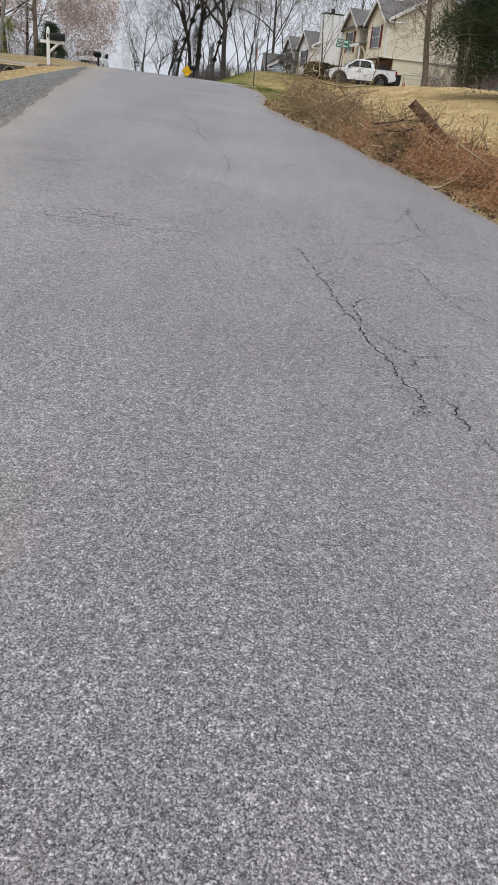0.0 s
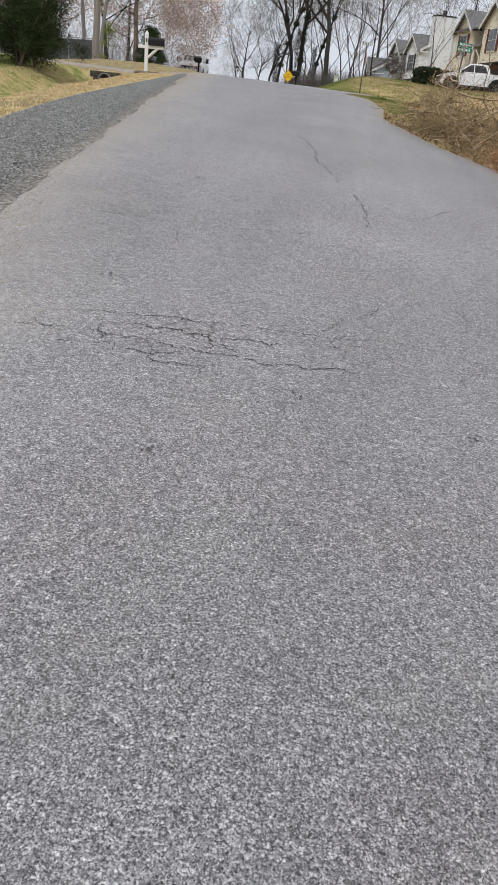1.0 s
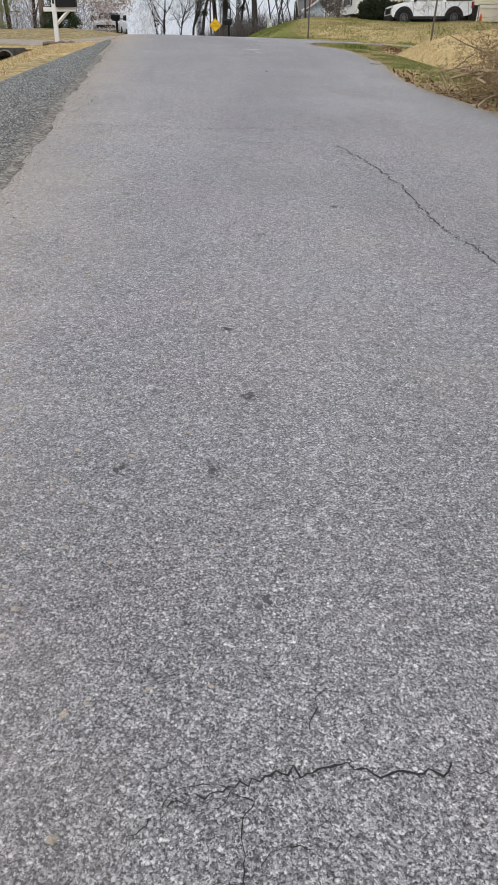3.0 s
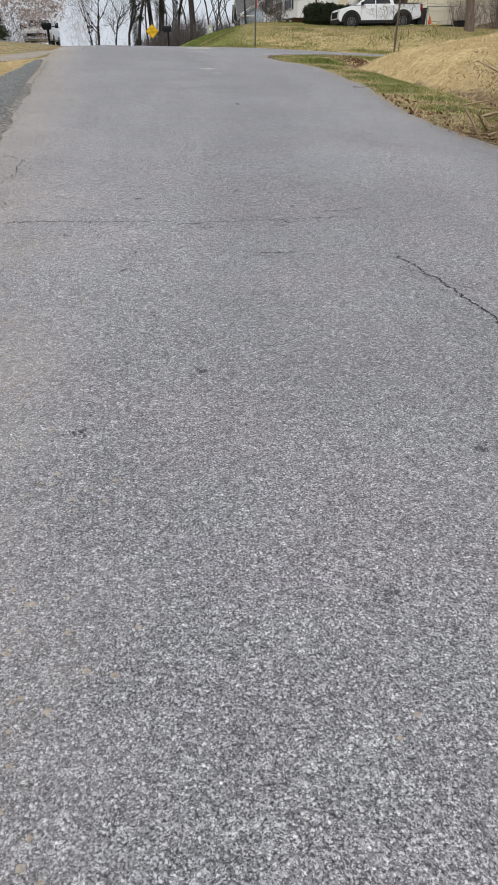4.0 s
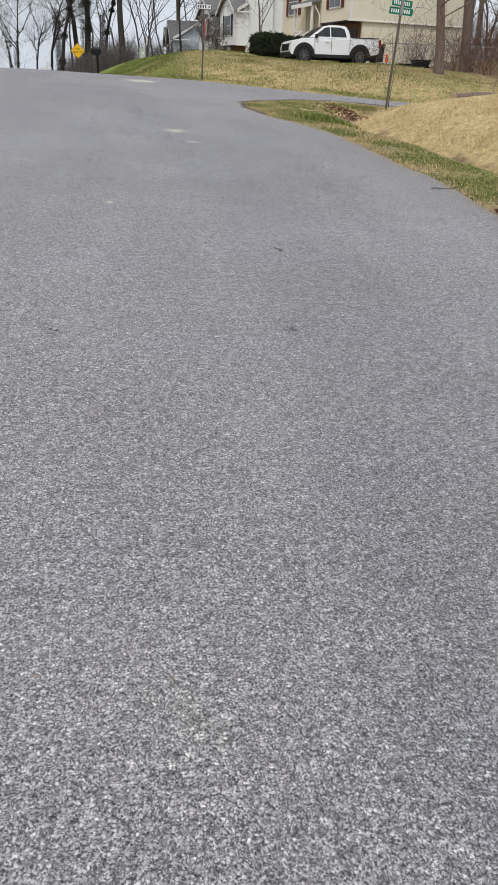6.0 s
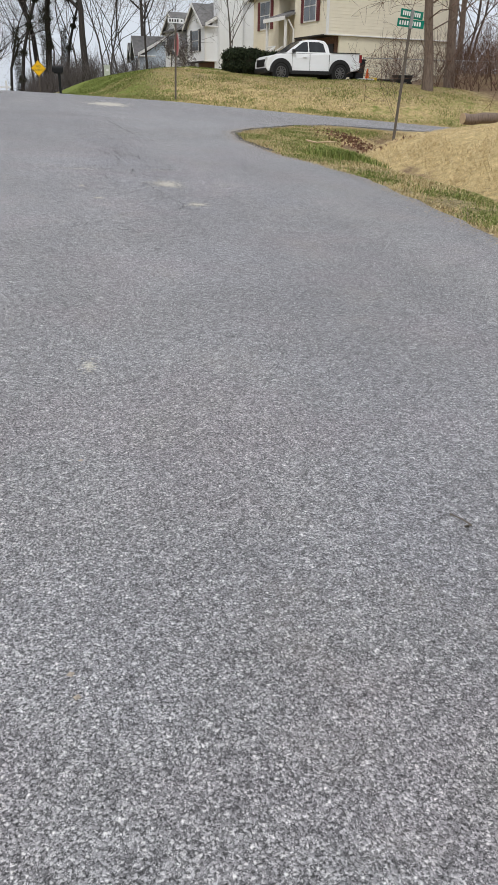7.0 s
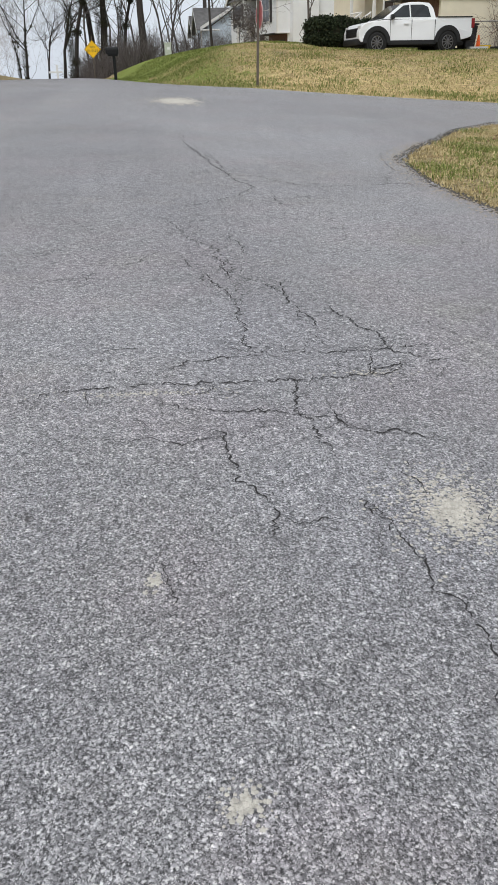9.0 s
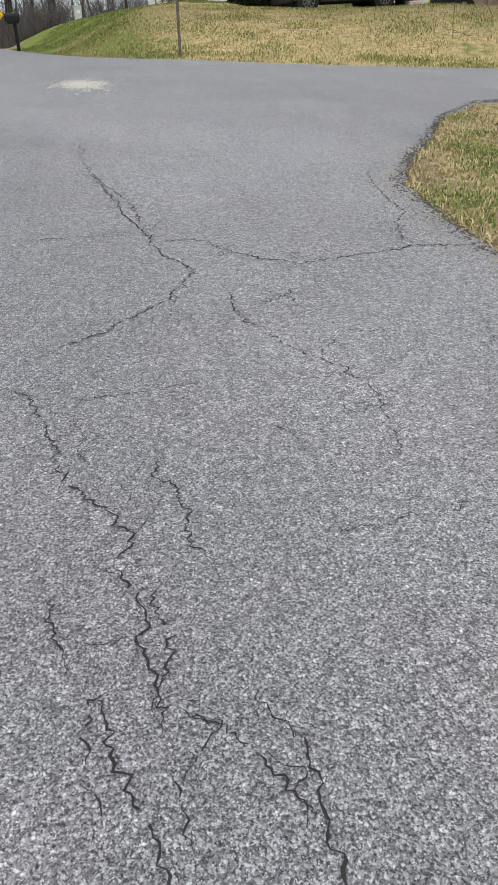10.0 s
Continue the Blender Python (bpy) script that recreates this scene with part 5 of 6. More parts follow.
# pear tree before the white house, small trees by the blue house
bare_tree(at(5.6, 72), 51, 5.4, .09, "small bare ornamental tree on the lawn", "bark", "twig", group="", fork=.7, spread=.55, clear=.2, kids=(9, 5, 4, 3), wig=.08, twig_r=.007)
bare_tree(at(1.2, 82), 52, 7.5, .1, "spreading bare tree before the pale blue house", "darkbark", "twig", group="", fork=.6, spread=.9, clear=.2, kids=(7, 5, 4, 3), twig_r=.008)
bare_tree(at(2.6, 79), 53, 1.7, .05, "low dark bare shrub tree by the house", "darkbark", "twig", group="", fork=.8, spread=1.1, clear=.1, kids=(9, 7, 5, 3))
bare_tree(at(2.0, 100), 54, 15, .22, "bare tree in first green bud", "bark", "twig", blossom="budgreen", per=2, bsize=.05, bspread=.2, group="", fork=.45, spread=.6, clear=.3, kids=(11, 7, 6, 4))
# sapling by the street sign
bare_tree(at(3.9, 38.3), 57, 1.7, .014, "thin bare sapling beside the street sign", "bark", "rusttwig", group="", fork=.6, spread=.8, clear=.3, kids=(6, 4, 3, 2), wig=.15, twig_r=.0025)
# trees on the bank by the chain-link fence
bare_tree(at(10.72, 53, -.05), 58, 14, .21, "brown-barked tree with long drooping bare branches", "pinebark", "rusttwig", group="trees on the bank", fork=.16, spread=1.2, clear=.16, kids=(26, 9, 6, 3), droop=.05, wig=.14, twig_r=.008, limb_r=.2)
for i, (px, py, hh, rr) in enumerate([(14.3, 59, 17, .24), (15.6, 62, 16, .15), (17.4, 65, 17, .17), (19, 61, 15, .15), (20.5, 66, 16, .16)]):
    bare_tree(at(px, py, -.05), 60 + i, hh, rr, "straight brown-barked tree with drooping bare branches", "pinebark", "twig", group="trees on the bank", fork=.11, spread=1.0, clear=.3, kids=(13, 5, 4, 3), levels=3, droop=.1, wig=.1, twig_r=.006, limb_r=.2)


def evergreen(m, seed, height, radius, label, group="", stems=1, base=.08, needle="needle", dens=1.0, bark="pinebark"):
    """Cedar or pine: stems, tiered boughs and sprays of needles with gaps between."""
    rng = np.random.default_rng(seed)
    wood, cs = ([], []), []
    for s in range(stems):
        lean = rng.normal(0, .12 if stems > 1 else .02, 2)
        foot = np.array([*(rng.normal(0, .18, 2) * (stems > 1)), -.2])
        top = foot + np.array([lean[0] * height, lean[1] * height, height * rng.uniform(.8, 1.0)])
        pts = [foot + (top - foot) * k / 6 + rng.normal(0, .03, 3) for k in range(7)]
        tube(*wood, pts, [min(.16, .07 * height / 4) * (1 - k / 7.5) / stems ** .5 for k in range(7)], 7)
        for _ in range(int(height * 16 / stems * dens)):
            t = rng.uniform(base, .98)
            p = foot + (top - foot) * t
            L = radius * (1.08 - t) ** .7 * rng.uniform(.45, 1.15)
            a = rng.uniform(0, 6.28)
            d = np.array([math.cos(a), math.sin(a), rng.uniform(-.15, .45)])
            q = [p, p + d * L * .5, p + d * L + np.array([0, 0, rng.uniform(-.1, .2) * L])]
            tube(*wood, q, [.02, .013, .006], 3)
            for k in range(6):
                f = rng.uniform(.3, 1.05)
                cs.append(p + d * L * f + rng.normal(0, .06 * radius, 3))
    t = thing("evergreen_tree", m, label, "tree", group)
    mesh("trunk", *wood, bark, t, smooth=True)
    mesh("foliage", *leaf_cloud(seed + 1, cs, int(40 * dens), .1 * radius ** .5, .045, .2), needle, t)
    return t


evergreen(at(-9.9, 26.2), 71, 4.8, 1.45, "dark green multi-stemmed evergreen on the lawn", stems=4, dens=2.6, base=.13)
evergreen(at(-11.8, 26.4), 72, 4.4, 1.4, "dark green evergreen shrub beside the driveway", stems=3, dens=2.2, base=.15)
evergreen(at(-12.3, 48.5), 73, 9.5, 1.25, "tall dark cedar behind the mailbox", dens=.36, base=.2)
evergreen(at(-10.9, 46.0), 74, 1.9, 1.0, "round dark evergreen bush behind the mailbox", dens=2.2, base=.02)
evergreen(at(-13.0, 45.5), 75, 2.0, .9, "small green bush behind the mailbox", needle="grass", dens=.55, base=.02)
evergreen(at(7.35, 24.5), 76, 8.5, 2.9, "dark green cedar overhanging the roadside bank", dens=2.6, base=.08)
evergreen(at(10.6, 29), 77, 8, 2.8, "dark green cedar on the straw bank", dens=.9, base=.1)
evergreen(at(7.4, 20.5), 78, 2.2, 1.6, "low green cedar bush on the bank", dens=1.2, base=.02)


def hedge(m, sx, sy, h, label, material, seed, cat="hedge", leaf=.05, n=2600):
    rng = np.random.default_rng(seed)
    t = thing("hedge", m, label, cat)
    wood, cs = ([], []), []
    for _ in range(60):
        p = np.array([rng.uniform(-sx, sx) * .8, rng.uniform(-sy, sy) * .8, 0])
        tube(*wood, [p, p + np.array([*rng.normal(0, .15, 2), h * .5]), p + np.array([*rng.normal(0, .25, 2), h * .92])], [.02, .014, .006], 4)
    for _ in range(n):
        d = rng.normal(0, 1, 3)
        d /= np.linalg.norm(d)
        r = rng.uniform(.8, 1.02)
        p = np.sign(d) * np.abs(d) ** .55
        cs.append((p[0] * sx * r, p[1] * sy * r, h * .52 + p[2] * h * .5 * r))
    mesh("brushwood", *wood, "darkbark", t)
    core = bmesh.new()
    bmesh.ops.create_icosphere(core, subdivisions=3, radius=1)
    for v in core.verts:
        p = [math.copysign(abs(c) ** .55, c) for c in v.co]
        v.co = Vector((p[0] * sx * .86, p[1] * sy * .86, h * .5 + p[2] * h * .44))
    part("inner_foliage", core, "ivy", t)
    mesh("foliage", *leaf_cloud(seed + 1, cs, 8, .06, leaf, .7), material, t)
    return t


hedge(at(4.6, 62.2, -.05, 12), .85, .9, 1.05, "dark clipped evergreen hedge beside the driveway", "hedge", 81)
hedge(at(6.0, 63.0, -.05, 12), .8, .8, 1.0, "dark clipped evergreen hedge behind the pickup", "hedge", 82)
hedge(at(6.6, 65.5, .1, 0), .6, .5, .9, "yellow-green flowering bush by the porch steps", "yellowbush", 83, "bush", .045, 700)


def blades(name, seed, count, sample, h, material, label, lie=.35, width=.006):
    """Thin bent blades, each two triangles."""
    rng = np.random.default_rng(seed)
    x, y = sample(rng, count)
    keep = (x < left_edge(y) - .02) | (x > right_edge(y) + .02)
    dr = x - right_edge(y) + .12 * np.sin(y * 2.3)
    keep &= ~((dr > 1.8) & (dr < 2.4) & (y > 20) & (y < 36.5) & (rng.uniform(0, 1, count) < .93))
    x, y = x[keep], y[keep]
    n = len(x)
    z = ground_z(x, y)
    a = rng.uniform(0, 6.28, n)
    L = h * rng.uniform(.4, 1.2, n)
    dx, dy = np.cos(a) * L * lie * rng.uniform(.3, 1.6, n), np.sin(a) * L * lie * rng.uniform(.3, 1.6, n)
    wx, wy = -np.sin(a) * width, np.cos(a) * width
    rows = [(x - wx, y - wy, z - .01), (x + wx, y + wy, z - .01), (x + dx * .4 + wx * .7, y + dy * .4 + wy * .7, z + L * .6),
            (x + dx * .4 - wx * .7, y + dy * .4 - wy * .7, z + L * .6), (x + dx, y + dy, z + L * (.95 - .3 * min(lie, 2.6)))]
    verts = np.stack([np.stack(r, -1) for r in rows], 1).reshape(-1, 3).tolist()
    k = 5 * np.arange(n)
    faces = np.stack([k, k + 1, k + 2, k + 3], -1).tolist() + np.stack([k + 3, k + 2, k + 4], -1).tolist()
    return tagged(mesh(name, verts, faces, material), label, "grass", kind="stuff")


def edge_of(y, edge):
    return right_edge(y) if edge == "r" else (left_edge(y) if edge == "l" else 0)


def clumped(x0, x1, y0, y1, n, spread, seed, edge=None):
    r = np.random.default_rng(seed)
    cx, cy = r.uniform(x0, x1, n), r.uniform(y0, y1, n)

    def f(rng, count):
        i = rng.integers(0, n, count)
        y = cy[i] + rng.normal(0, spread, count)
        return edge_of(y, edge) + cx[i] + rng.normal(0, spread, count), y
    return f


def evenly(x0, x1, y0, y1, edge=None):
    def f(rng, count):
        y = rng.uniform(y0, y1, count)
        return edge_of(y, edge) + rng.uniform(x0, x1, count), y
    return f


blades("green_grass", 101, 38000, clumped(.2, 1.9, 20, 38.5, 100, .17, 1, "r"), .05, "grass", "tufts of fresh green grass along the road verge", .8, .004)
blades("green_grass", 102, 3600, clumped(.9, 1.3, 31.2, 31.7, 4, .17, 2, "r"), .14, "grass", "dense green clump of wild onion grass on the verge", .5)
blades("dry_grass", 103, 70000, evenly(.03, 2.4, 8, 39.5, "r"), .042, "drygrass", "dry grass along the road verge", 1.6, .005)
blades("straw_cover", 104, 130000, evenly(1.9, 8, 14, 40, "r"), .07, "straw", "loose straw spread over the bank", 2.4, .003)
blades("dry_grass", 105, 90000, evenly(-3, 13, 46.5, 60), .06, "drygrass", "dormant dry lawn on the rising bank", 1.2, .006)
blades("green_grass", 106, 34000, clumped(-4, 12, 46.5, 68, 260, .45, 3), .09, "grass", "green patches in the dormant lawn", .7, .009)
blades("green_grass", 107, 12000, clumped(-4, -.5, 54, 76, 60, .5, 4), .08, "grass", "greener lawn by the utility cabinet", .7, .01)
blades("dry_grass", 108, 34000, evenly(-4.6, -1.3, 8, 29.5, "l"), .045, "straw", "dry grass on the ditch bank", 1.0, .006)
blades("green_grass", 109, 30000, clumped(-10, -4.4, 10, 29, 200, .35, 5, "l"), .06, "grass", "green grass on the lawn beside the ditch", .7, .006)
blades("straw_cover", 110, 9000, evenly(-3.5, -.2, 26.5, 31.3, "l"), .05, "straw", "straw strewn round the mailbox post", 2.5, .005)


# ---- roadside ----
def bed_width(y):
    return np.interp(y, [5, 10, 16, 22, 27, 29.5], [2.0, 2.05, 1.8, 1.25, .75, .3])


def bed_z(x, y):
    """Top of the packed shoulder: it starts on the asphalt and falls to the ditch."""
    e = left_edge(y) + .1
    u = np.clip((e - x) / bed_width(y), 0, 1.3)
    a = road_z(e, y) + .006
    low = ground_z(x, y) + .05 - .09 * np.clip(u * 4 - 3, 0, 1)
    k = np.clip(u * 5, 0, 1)
    return np.where(x > e, road_z(x, y), a * (1 - k) + low * k)


def gravel_shoulder():
    rng = np.random.default_rng(7)
    n = 78000
    y = rng.uniform(5, 29.5, n)
    x = left_edge(y) + .02 - rng.uniform(0, 1, n) ** 1.1 * bed_width(y) * 1.08 + .13 * rng.normal(0, 1, n) * (rng.uniform(0, 1, n) < .25)
    z = bed_z(x, y)
    s = rng.uniform(.006, .017, n) * np.where(x > left_edge(y) - .1, .6, 1)
    verts, faces = [], []
    for i in range(n):
        k, h, r = len(verts), rng.uniform(0, 6.28), s[i]
        for q in range(4):
            a = h + 1.5708 * q + rng.uniform(-.4, .4)
            verts.append((x[i] + r * math.cos(a), y[i] + r * math.sin(a), z[i] + rng.uniform(-.2, .35) * r))
        verts.append((x[i] + rng.uniform(-.3, .3) * r, y[i] + rng.uniform(-.3, .3) * r, z[i] + r * rng.uniform(.6, 1.0)))
        faces += [(k + q, k + (q + 1) % 4, k + 4) for q in range(4)]
    return tagged(mesh("gravel_shoulder", verts, faces, "gravel"), "loose blue-grey gravel shoulder beside the asphalt", "gravel", kind="stuff")


gravel_shoulder()
rows = [(y, float(left_edge(y)), float(bed_width(y))) for y in np.arange(4, 29.6, .13)]
gv, gf = [], []
for j, (y, e, w) in enumerate(rows):
    ragged = .02 * math.sin(y * 1.7) + .018 * math.sin(y * 4.1 + 1) + .012 * math.sin(y * 11.3)
    for i in range(11):
        x = e + .1 - w * i / 10 + (ragged if i == 0 else 0)
        gv.append((x, float(y), float(road_z(x, y)) + .003 if i == 0 else float(bed_z(x, y)) - (.06 if i == 10 else 0)))
    if j:
        gf += [(11 * j - 11 + i, 11 * j - 10 + i, 11 * j + 1 + i, 11 * j + i) for i in range(10)]
m = Mat("gravel_bed", .95, 0, .1)
vc = m.voronoi(38, "F1", "Color")
sp = m.n.new("ShaderNodeSeparateColor")
m.l.new(vc, sp.inputs[0])
m.color(m.mix(1.0, m.ramp(sp.outputs[0], (0, (.1, .092, .082)), (.6, (.2, .186, .168)), (1, (.33, .31, .285))), m.ramp(m.noise(2, 5), (.3, .75), (.7, 1.1)), "MULTIPLY")).bump(m.voronoi(38), .9, .02)
M["gravelbed"] = m.m
tagged(mesh("shoulder", gv, gf, "gravelbed", smooth=True), "packed gravel bed of the road shoulder", "shoulder", kind="structure")


def edge_crumbs():
    """Sand and asphalt crumbs along both edges of the road."""
    rng = np.random.default_rng(17)
    verts, faces = [], []
    for i in range(22000):
        y = rng.uniform(6, 36)
        side = rng.uniform() < .7
        x = float(left_edge(y)) + abs(rng.normal(0, .4)) ** 1.4 if side else float(right_edge(y)) - abs(rng.normal(0, .1))
        s = rng.uniform(.003, .012)
        z = float(road_z(x, y))
        k, h = len(verts), rng.uniform(0, 2)
        for q in range(4):
            verts.append((x + s * math.cos(h + 1.57 * q), y + s * math.sin(h + 1.57 * q), z + .001))
        verts.append((x, y, z + s * .6))
        faces += [(k + q, k + (q + 1) % 4, k + 4) for q in range(4)]
    return tagged(mesh("edge_crumbs", verts, faces, "edge_grit"), "sand and crumbs along the asphalt edges", "grit", kind="stuff")


edge_crumbs()


def broken_edge_shade():
    """Crumbled asphalt and soil round the street corner, dark to carry the edge's shadow."""
    rng = np.random.default_rng(19)
    verts, faces = [], []
    for i in range(2600):
        y = rng.uniform(31.5, 41.5)
        x = float(right_edge(y)) + rng.normal(.0, .035)
        s = rng.uniform(.005, .018)
        z = max(float(road_z(x, y)), gz(x, y)) - .004
        k, h = len(verts), rng.uniform(0, 2)
        for q in range(4):
            verts.append((x + s * math.cos(h + 1.57 * q), y + s * math.sin(h + 1.57 * q), z))
        verts.append((x, y, z + s * .7))
        faces += [(k + q, k + (q + 1) % 4, k + 4) for q in range(4)]
    return tagged(mesh("edge_crumbs", verts, faces, "headstone"), "crumbled asphalt edge round the street corner, dark for its shadow line", "grit", kind="stuff")


broken_edge_shade()


def strip(name, x0, x1, y0, y1, material, label, lift=.02, nx=14, ny=8):
    v, f = [], []
    for j in range(ny + 1):
        for i in range(nx + 1):
            x, y = x0 + (x1 - x0) * i / nx, y0 + (y1 - y0) * j / ny
            rim = i in (0, nx) or j in (0, ny)
            v.append((x, y, gz(x, y) + (lift if not rim else -.05)))
    for j in range(ny):
        for i in range(nx):
            k = j * (nx + 1) + i
            f.append((k, k + 1, k + nx + 2, k + nx + 1))
    return tagged(mesh(name, v, f, material, smooth=True), label, "driveway", kind="structure")


strip("driveway", -30, -6.05, 32.4, 36.6, "drive", "pale gravel driveway crossing the ditch", .03, 50, 10)
strip("driveway", 4.8, 12.5, 58.6, 61.6, "drive", "asphalt parking strip under the pickup", .012, 20, 10)


def mailbox(m):
    t = thing("mailbox", m, "white cross-arm mailbox post with a black box", "mailbox")
    bm = bx(-.055, -.055, -.15, .055, .055, 1.24, bev=.008)
    box(bm, -.065, -.065, 1.12, .065, .065, 1.15, bev=.006)
    bmesh.ops.create_cone(bm, cap_ends=True, segments=4, radius1=.085, radius2=.0, depth=.12, matrix=Matrix.Translation((0, 0, 1.3)) @ Matrix.Rotation(radians(45), 4, "Z"))
    part("post", bm, "whitepaint", t)
    part("arm", bx(-.28, -.045, .8, .56, .045, .9, bev=.008), "whitepaint", t)
    br = bmesh.new()
    rod(br, (.03, 0, .5), (.38, 0, .82), .045, n=4)
    part("brace", br, "whitepaint", t)
    prof = [(-.1, .9), (.1, .9), (.1, 1.05)] + [(.1 * math.cos(a), 1.05 + .1 * math.sin(a)) for a in np.linspace(.2, math.pi - .2, 8)] + [(-.1, 1.05)]
    b = part("box", prism([(p[0], p[1]) for p in prof], "x", .07, .58, .006), "blackpaint", t, "black metal mailbox")
    part("lid", prism([(p[0] * 1.05, .99 + (p[1] - .99) * 1.05) for p in prof], "x", .583, .6), "blackpaint", b)
    part("number_bar", bx(-.025, -.062, .98, .025, -.0565, 1.1), "numeral", t)
    return t


mailbox(pose(-7.58, 31.5, gz(-7.58, 31.5), 0, 0, 4))


def culvert(m):
    t = thing("culvert", m, "round metal culvert pipe in a dark headwall under the driveway", "culvert")
    bm = bmesh.new()
    n = 24
    for r in (.2, .17):
        rod(bm, (0, -.12, .22), (0, 2.2, .22), r, r, n=n, caps=False)
    for k in range(n):
        u, w = 6.2832 * k / n, 6.2832 * (k + 1) / n
        bm.faces.new([bm.verts.new((r * math.cos(q), -.12, .22 + r * math.sin(q))) for r, q in ((.17, u), (.2, u), (.2, w), (.17, w))])
    part("pipe", bm, "steel", t)
    # black plate added across the pipe's far end, for the darkness inside
    part("end_wall", bx(-.4, 2.1, -.1, .4, 2.2, .5), "tyre", t)
    rng = np.random.default_rng(4)
    for j in range(3):
        for i in range(-2, 6):
            x0, x1 = .245 * i + .11 * (j % 2), .245 * i + .235 + .11 * (j % 2)
            if x0 < .21 and x1 > -.21 and j < 2:
                x0, x1 = (x0, -.19) if x0 < -.19 else (.19, x1)
                if x1 - x0 < .05:
                    continue
            top = .46 - .02 * abs(i) * (i > 1)
            part("stone", bx(x0, .03 * rng.uniform(), -.12 + .2 * j, x1, .3, min(top, .07 + .2 * j), bev=.015), "headstone", t)
    return t


culvert(pose(-8.57, 29.95, 2.12, 0, 0, 8))


def small_timber(m, L, r, label, name="log", seed=1, bark="pinebark"):
    t = thing(name, m, label, "log")
    rng = np.random.default_rng(seed)
    v, f = [], []
    pts = [np.array([L * k / 8, rng.normal(0, .012), rng.normal(0, .012)]) for k in range(9)]
    tube(v, f, pts, [r * rng.uniform(.93, 1.05) for _ in range(9)], 8)
    mesh("bark_body", v, f, bark, t, smooth=True)
    for x, s in ((-.004, -1), (L + .004, 1)):
        e = bmesh.new()
        rod(e, (x, 0, 0), (x + .008 * s, 0, 0), r * .95, n=16)
        for k in (.3, .6):
            rod(e, (x + .008 * s, 0, 0), (x + .011 * s, 0, 0), r * k, n=16)
        part("cut_face", e, "cutwood", t)
    return t


small_timber(pose(6.5, 40.3, 2.94, 0, 0, 8), 2.4, .14, "fallen sawn log lying on the straw bank", seed=2)
small_timber(pose(7.0, 39.6, gz(7, 39.6) + .1, 0, 0, -20), 1.1, .1, "short sawn log beside the straw bank", seed=3)
small_timber(pose(2.68, 14.15, 1.95, 0, 38, 12), 1.5, .085, "sawn trunk sticking out of the brush pile", "trunk", 4, "brownbark")
small_timber(pose(-7.9, 31.2, gz(-7.4, 31.4) + .03, 0, 0, 4), 1.0, .05, "weathered timber laid along the ditch edge", "timber", 5)


# ---- brush piles ----
def brush_pile(name, seed, y0, y1, width, h, boughs, label, needles, per, bulk="tanbrush", inset=.12, long=(.4, 1.5), stout=.016):
    """Cut boughs thrown down along the verge, highest in the middle of the heap."""
    rng = np.random.default_rng(seed)
    wood, cs = ([], []), []
    for _ in range(boughs):
        k = rng.uniform(0, 1)
        y = y0 + (y1 - y0) * k
        u = rng.uniform(0, 1) ** .8
        x = float(right_edge(y)) + inset + width * u
        hump = math.sin(math.pi * min(1, .15 + .85 * u)) * (.35 + .65 * math.sin(math.pi * k))
        top = gz(x, y) + h * hump * rng.uniform(.05, 1.0) + .02
        L = rng.uniform(*long)
        b = rng.uniform(0, 6.28)
        d = np.array([math.cos(b), math.sin(b), rng.normal(.05, .25)])
        pts = [np.array([x, y, top]) - d * L * .5]
        for _ in range(5):
            d = d + rng.normal(0, .2, 3)
            d /= np.linalg.norm(d)
            pts.append(pts[-1] + d * L / 5)
        for w in pts:
            w[0] = max(w[0], float(right_edge(w[1])) + .06)
            w[2] = max(w[2], gz(w[0], w[1]) + .015)
        r = rng.uniform(.004, stout)
        tube(*wood, pts, [r * (1 - .8 * j / 5) for j in range(6)], 4)
        for _ in range(8):
            i = int(rng.integers(1, 5))
            e = d * .6 + rng.normal(0, .6, 3)
            e /= np.linalg.norm(e)
            l = rng.uniform(.1, .4)
            s = [pts[i], pts[i] + e * l * .5, pts[i] + e * l + rng.normal(0, .03, 3)]
            tube(*wood, s, [.0035, .0025, .0015], 3)
            cs += [s[1], s[2]]
    t = thing(name, Matrix.Identity(4), label, "brush pile", "brush piles on the verge", "stuff")
    mesh("brushwood", *wood, bulk, t)
    mesh("foliage", *leaf_cloud(seed + 1, cs, per, .06, .028, .16), needles, t)
    return t


brush_pile("brush_pile", 201, 11.6, 15.6, 1.5, .26, 120, "pile of cut branches with rusty dead needles", "deadneedle", 22, long=(.5, 1.8), stout=.018)
brush_pile("brush_pile", 202, 8.4, 12.4, 2.2, .32, 220, "pile of cut boughs with reddish dead needles", "deadneedle", 20, inset=.35)
brush_pile("brush_pile", 203, 15.8, 20.4, 1.4, .8, 150, "heap of tan bare branches on the verge", "oliveneedle", 14, long=(.8, 2.2), stout=.024)
brush_pile("brush_pile", 207, 12.9, 13.7, .4, 1.0, 26, "leafy cut bough standing out of the brush", "oliveneedle", 14, "darkbark", .25, (.5, 1.0))
brush_pile("brush_pile", 204, 13.0, 16.5, 1.1, .3, 120, "scattered dark bare branches on the bank", "needle", 6, "darkbark", 1.5)
brush_pile("brush_pile", 206, 9.5, 13.5, 1.6, .55, 120, "dark branches with green needles on the bank", "needle", 16, "darkbark", 2.6)
thicket("brush_stems", 205, 1.2, 4.2, 12, 17, 14, .8, "dry upright stems sticking out of the brush", "twig")


